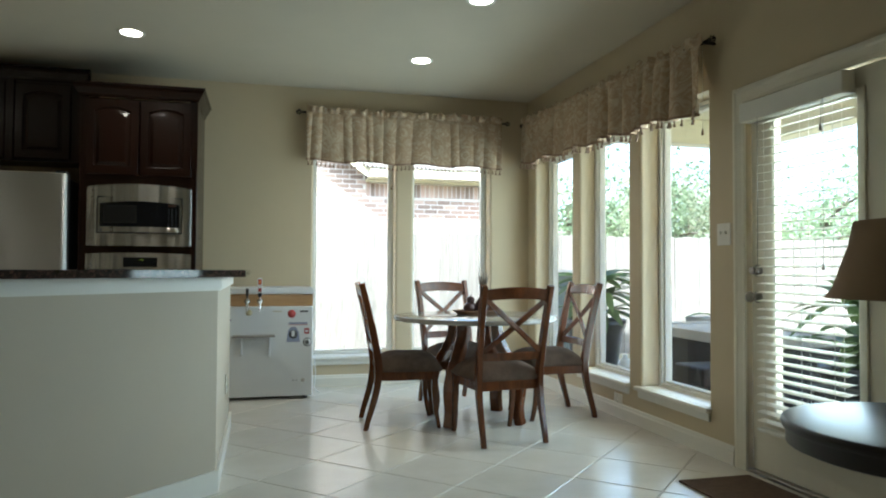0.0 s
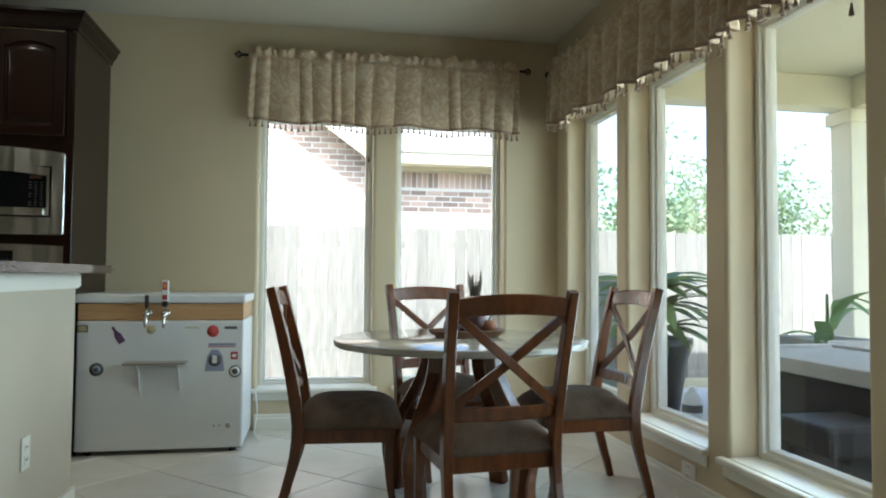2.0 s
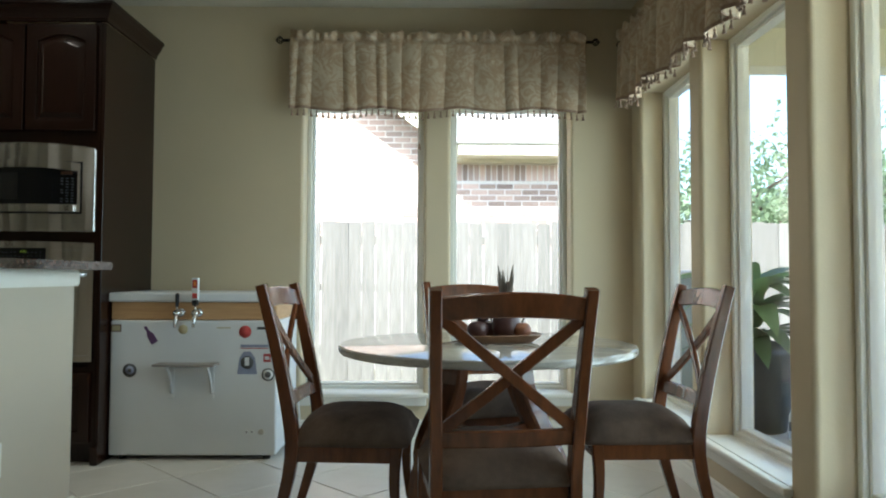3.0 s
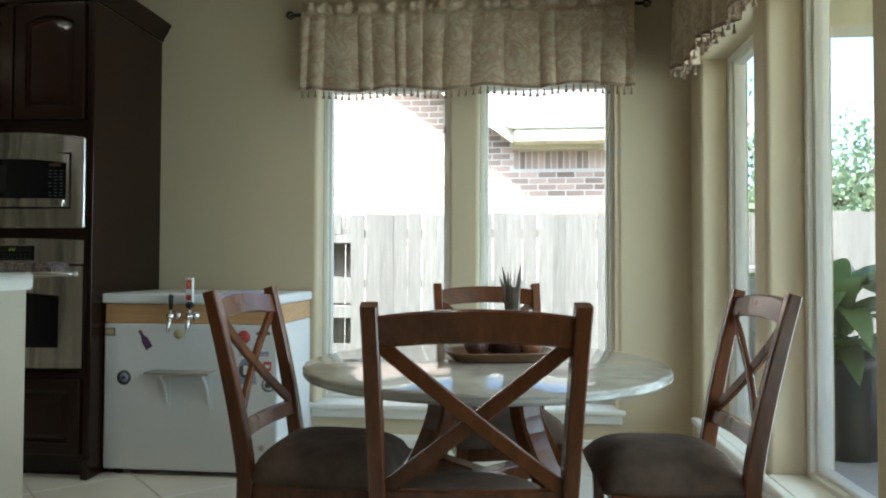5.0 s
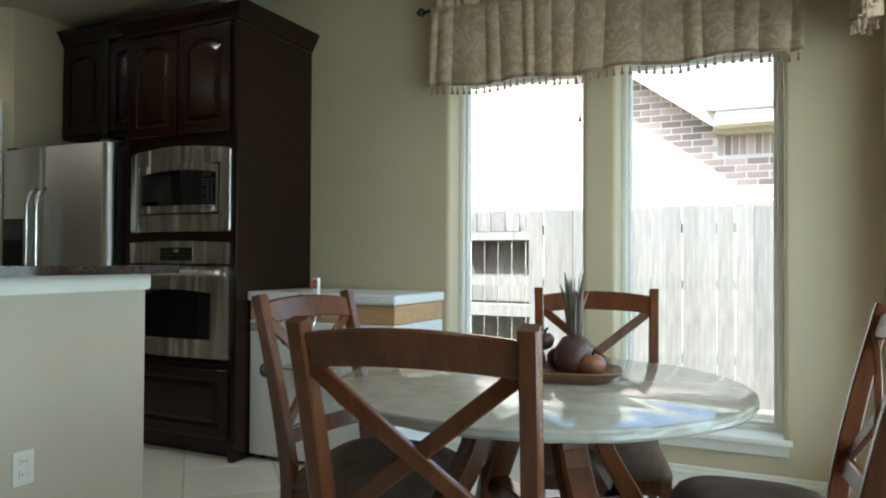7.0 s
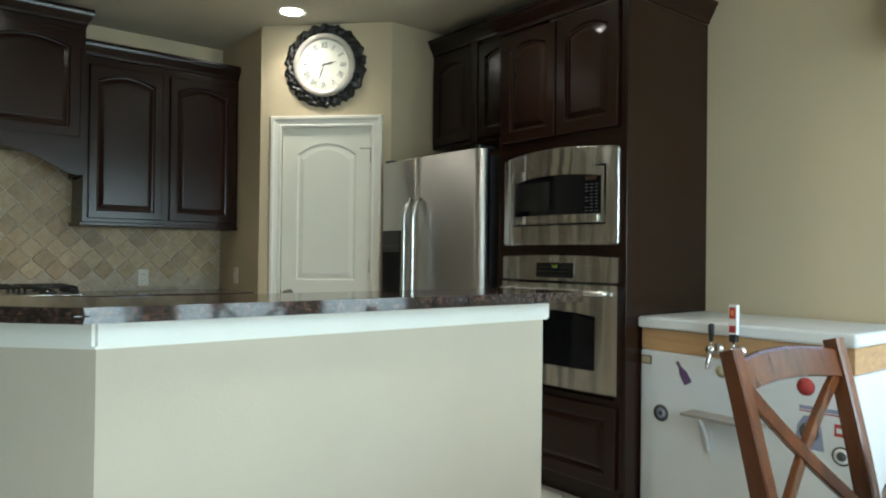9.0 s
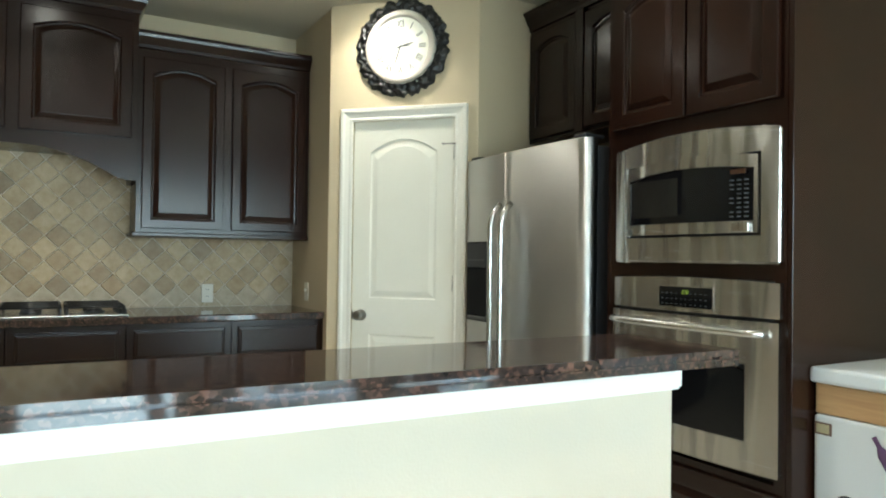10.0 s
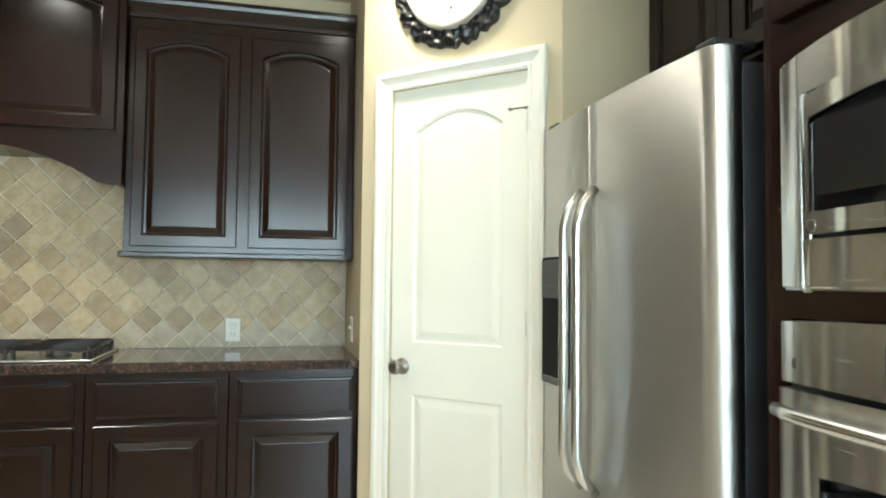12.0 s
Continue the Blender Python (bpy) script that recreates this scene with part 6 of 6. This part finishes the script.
# ---- plants, patio things ----
def strap_leaf(bm, base, az, ln, droop, w):
    n = 8
    L = []
    d = Vector((math.cos(az), math.sin(az), 0))
    side = Vector((-d.y, d.x, 0))
    for i in range(n + 1):
        s = i / n
        p = Vector(base) + d * (ln * (0.25 * s + 0.65 * s * s)) + Vector((0, 0, ln * (0.95 * s - droop * s * s)))
        ww = w * math.sin(math.pi * min(1.0, 0.12 + 0.88 * s)) ** 0.7 * (1 if i < n else 0.05)
        fold = Vector((0, 0, 0.25 * ww))
        L.append((bm.verts.new(p + side * ww + fold), bm.verts.new(p), bm.verts.new(p - side * ww + fold)))
    for a, b in zip(L, L[1:]):
        for k in (0, 1):
            f = bm.faces.new((a[k], a[k + 1], b[k + 1], b[k]))
            f.smooth = True


def potted(m, n, ln, seed, label, pot=True, stems=3, sc=1.0):
    p = thing("potted_plant", label, "plant", m, "patio plants")
    r = random.Random(seed)
    if pot:
        part("pot", lathe(B(), [(0.15 * sc, 0), (0.20 * sc, 0.30 * sc), (0.225 * sc, 0.36 * sc), (0.225 * sc, 0.40 * sc), (0.20 * sc, 0.40 * sc), (0.19 * sc, 0.36 * sc), (0.0001, 0.36 * sc)], 28), M_POT, p, "dark glazed pot")
    for k in range(n):
        bm = B()
        z = 0.36 * sc + (k % stems) / stems * ln * 0.75
        a = r.uniform(0, 6.28)
        strap_leaf(bm, (0.05 * math.cos(a), 0.05 * math.sin(a), z), a, ln * r.uniform(0.7, 1.1), r.uniform(0.4, 1.2), 0.052 * sc * r.uniform(0.8, 1.2))
        part("leaf", bm, M_LEAF, p)
    bm = B()
    tube(bm, [(0, 0, 0.34 * sc), (0.01, 0.01, 0.34 * sc + ln * 0.35), (0, 0, 0.36 * sc + ln * 0.75)], 0.02, 7, [1, 0.8, 0.5])
    part("stem", bm, M_LEAF, p)
    return p


potted(pose(3.74, 7.22, -0.06), 60, 0.68, 3, "leafy green strap-leaved plant in a dark pot", sc=1.5)
planter = thing("stone_planter", "pale square stone planter on the patio", "planter", pose(4.9, 6.62, -0.06))
bm = B()
for a, b, c, d in ((-0.26, -0.22, -0.26, 0.26), (0.22, 0.26, -0.26, 0.26), (-0.219, 0.219, -0.26, -0.22), (-0.219, 0.219, 0.22, 0.26)):
    bx(bm, a, b, c, d, 0.0, 0.64, 0.006)
part("wall", bm, M_CONC, planter)
part("soil", bx(B(), -0.219, 0.219, -0.219, 0.219, 0.0, 0.56), M_GROUND, planter)
potted(pose(4.9, 6.62, 0.14), 7, 0.55, 5, "tall sparse strap-leaved plant in the stone planter", pot=False, sc=1.0)
jug = thing("plastic_jug", "white plastic jug beside the dark pot", "jug", pose(3.90, 6.85, -0.06))
part("body", lathe(B(), [(0.07, 0.0), (0.075, 0.02), (0.075, 0.15), (0.05, 0.20), (0.025, 0.22), (0.025, 0.25)], 20), M_WHITEAPP, jug)
part("label_band", lathe(B(), [(0.0762, 0.06), (0.0762, 0.12)], 20, caps=False), M_GREYTXT, jug)
potted(pose(4.05, 3.95, -0.06), 40, 0.62, 9, "bushy green patio plant in a dark pot", sc=1.3)
potted(pose(4.5, 3.35, -0.06), 36, 0.60, 12, "bushy green patio plant in a dark pot", sc=1.2)

ft = thing("patio_fire_table", "dark patio fire table with pale stone rim", "table", pose(4.1, 5.35, -0.06))
bm = B()
bx(bm, -0.42, 0.42, -0.75, 0.75, 0.0, 0.56, 0.01, 2)
part("body", bm, M_WICKER, ft)
bm = B()
for a, b, c, d in ((-0.46, -0.40, -0.79, 0.79), (0.40, 0.46, -0.79, 0.79), (-0.398, 0.398, -0.79, -0.73), (-0.398, 0.398, 0.73, 0.79)):
    bx(bm, a, b, c, d, 0.561, 0.645, 0.008, 2)
part("stone_rim", bm, M_CONC, ft)
bm = B()
bx(bm, -0.397, 0.397, -0.727, 0.727, 0.561, 0.625, 0.004)
part("tabletop", bm, M_CONC, ft)
so = thing("wicker_stool", "small dark wicker patio stool", "stool", pose(3.42, 4.72, -0.06))
bm = B()
bx(bm, -0.19, 0.19, -0.19, 0.19, 0.30, 0.44, 0.02, 2)
part("seat", bm, M_WICKER, so)
for a in (-1, 1):
    for b in (-1, 1):
        bm = B()
        bar(bm, [(a * 0.15, b * 0.15, 0.31), (a * 0.155, b * 0.155, 0.15), (a * 0.17, b * 0.17, 0.0)], 0.04, 0.04, "x", 0.005)
        part("leg", bm, M_WICKER, so)
bn = thing("patio_bench", "dark slatted patio bench near the door", "bench", pose(3.75, 3.3, -0.06))
for i in range(5):
    bm = B()
    bx(bm, -0.22 + i * 0.09, -0.14 + i * 0.09, -0.6, 0.6, 0.40, 0.425, 0.004)
    part("seat_slat", bm, M_WICKER, bn)
for i in range(4):
    bm = B()
    bx(bm, 0.20, 0.222, -0.6, 0.6, 0.06 + i * 0.085, 0.125 + i * 0.085, 0.004)
    part("side_slat", bm, M_WICKER, bn)
for a in (-0.2, 0.19):
    for b in (-0.56, 0.56):
        bm = B()
        bx(bm, a - 0.025, a + 0.025, b - 0.025, b + 0.025, 0.0, 0.40, 0.004)
        part("leg", bm, M_WICKER, bn)
bi = thing("yard_bin", "grey-green yard bin with pale lid", "bin", pose(4.15, 8.95, -0.16))
bm = B()
sweep(bm, [[Vector((sx * a, sy * a, z)) for sx, sy in ((-1, -1), (1, -1), (1, 1), (-1, 1))] for z, a in ((0.0, 0.24), (1.15, 0.30))])
part("body", bm, M_BIN, bi)
bm = B()
bx(bm, -0.32, 0.32, -0.33, 0.33, 1.151, 1.23, 0.02, 2)
part("lid", bm, M_CONC, bi)


def tree(x, y, h, rad, seed):
    """A tapered trunk with limbs and a loose crown of small leaf clumps."""
    t = thing("yard_tree", "leafy green broadleaf tree beyond the fence", "tree", pose(x, y, -0.16), "trees beyond the fence")
    r = random.Random(seed)
    bm = B()
    tube(bm, [(0, 0, 0), (0.05, 0, h * 0.25), (0, 0.06, h * 0.5), (0.04, 0, h * 0.8)], 0.16, 8, [1, 0.8, 0.6, 0.25])
    ends = []
    for k in range(9):
        a, z = r.uniform(0, 6.28), h * r.uniform(0.3, 0.7)
        e = Vector((math.cos(a) * rad * r.uniform(0.5, 0.9), math.sin(a) * rad * r.uniform(0.5, 0.9), z + h * r.uniform(0.08, 0.3)))
        tube(bm, [(0, 0, z), tuple(e * 0.5 + Vector((0, 0, z * 0.5 + 0.1))), tuple(e)], 0.06, 6, [1, 0.7, 0.3])
        ends.append(e)
    part("trunk", bm, M_BARK, t)
    bm = B()
    for k in range(110):
        c = Vector((r.gauss(0, 0.45) * rad, r.gauss(0, 0.45) * rad, h * (0.62 + r.gauss(0, 0.17)))) if k % 2 else ends[k % 9] + Vector((r.gauss(0, 0.2), r.gauss(0, 0.2), r.gauss(0, 0.2))) * rad
        for q in range(46):
            p = c + Vector((r.gauss(0, 0.22), r.gauss(0, 0.22), r.gauss(0, 0.17))) * rad * 0.6
            u = Vector((r.uniform(-1, 1), r.uniform(-1, 1), r.uniform(-1, 1))).normalized()
            w = u.cross(Vector((r.uniform(-1, 1), r.uniform(-1, 1), r.uniform(-0.3, 1)))).normalized()
            s = r.uniform(0.04, 0.085)
            bm.faces.new([bm.verts.new(p + u * s * a + w * s * 0.6 * b) for a, b in ((-1, 0), (0, -1), (1, 0), (0, 1))])
    tagged(part("crown", bm, M_TREE, t), kind="stuff")


for x, y, h, rad, sd_ in ((7.2, 15.5, 3.5, 1.8, 1), (10.5, 17.5, 3.8, 2.1, 2), (14.0, 15.0, 3.6, 2.0, 3), (17.5, 9.5, 3.9, 2.4, 4), (18.5, 4.0, 3.7, 2.3, 5), (5.4, 18.5, 4.4, 2.1, 6), (12.5, 18.5, 4.2, 2.2, 7)):
    tree(x, y, h, rad, sd_)
# low neighbouring roof beyond the side fence
nb = thing("neighbour_shed", "pale low neighbouring wall and roof beyond the fence", "house", pose(15.0, 5.0, -0.16))
bm = B()
bx(bm, 0.0, 3.0, -4.0, 2.5, 0, 2.0)
part("wall", bm, M_SOFFIT, nb)
bm = B()
sweep(bm, [[Vector((-0.3, y, 1.95)), Vector((3.3, y, 1.95)), Vector((1.5, y, 2.7))] for y in (-4.3, 2.8)])
part("roof", bm, M_SHINGLE, nb)

# the house's own eaves
bm = B()
bx(bm, W - T - 0.5, E + T, N + T + 0.001, N + T + 0.45, 2.75, 2.85)
tagged(part("eave", bm, M_SOFFIT), "cream painted house eave", "eave", kind="structure")
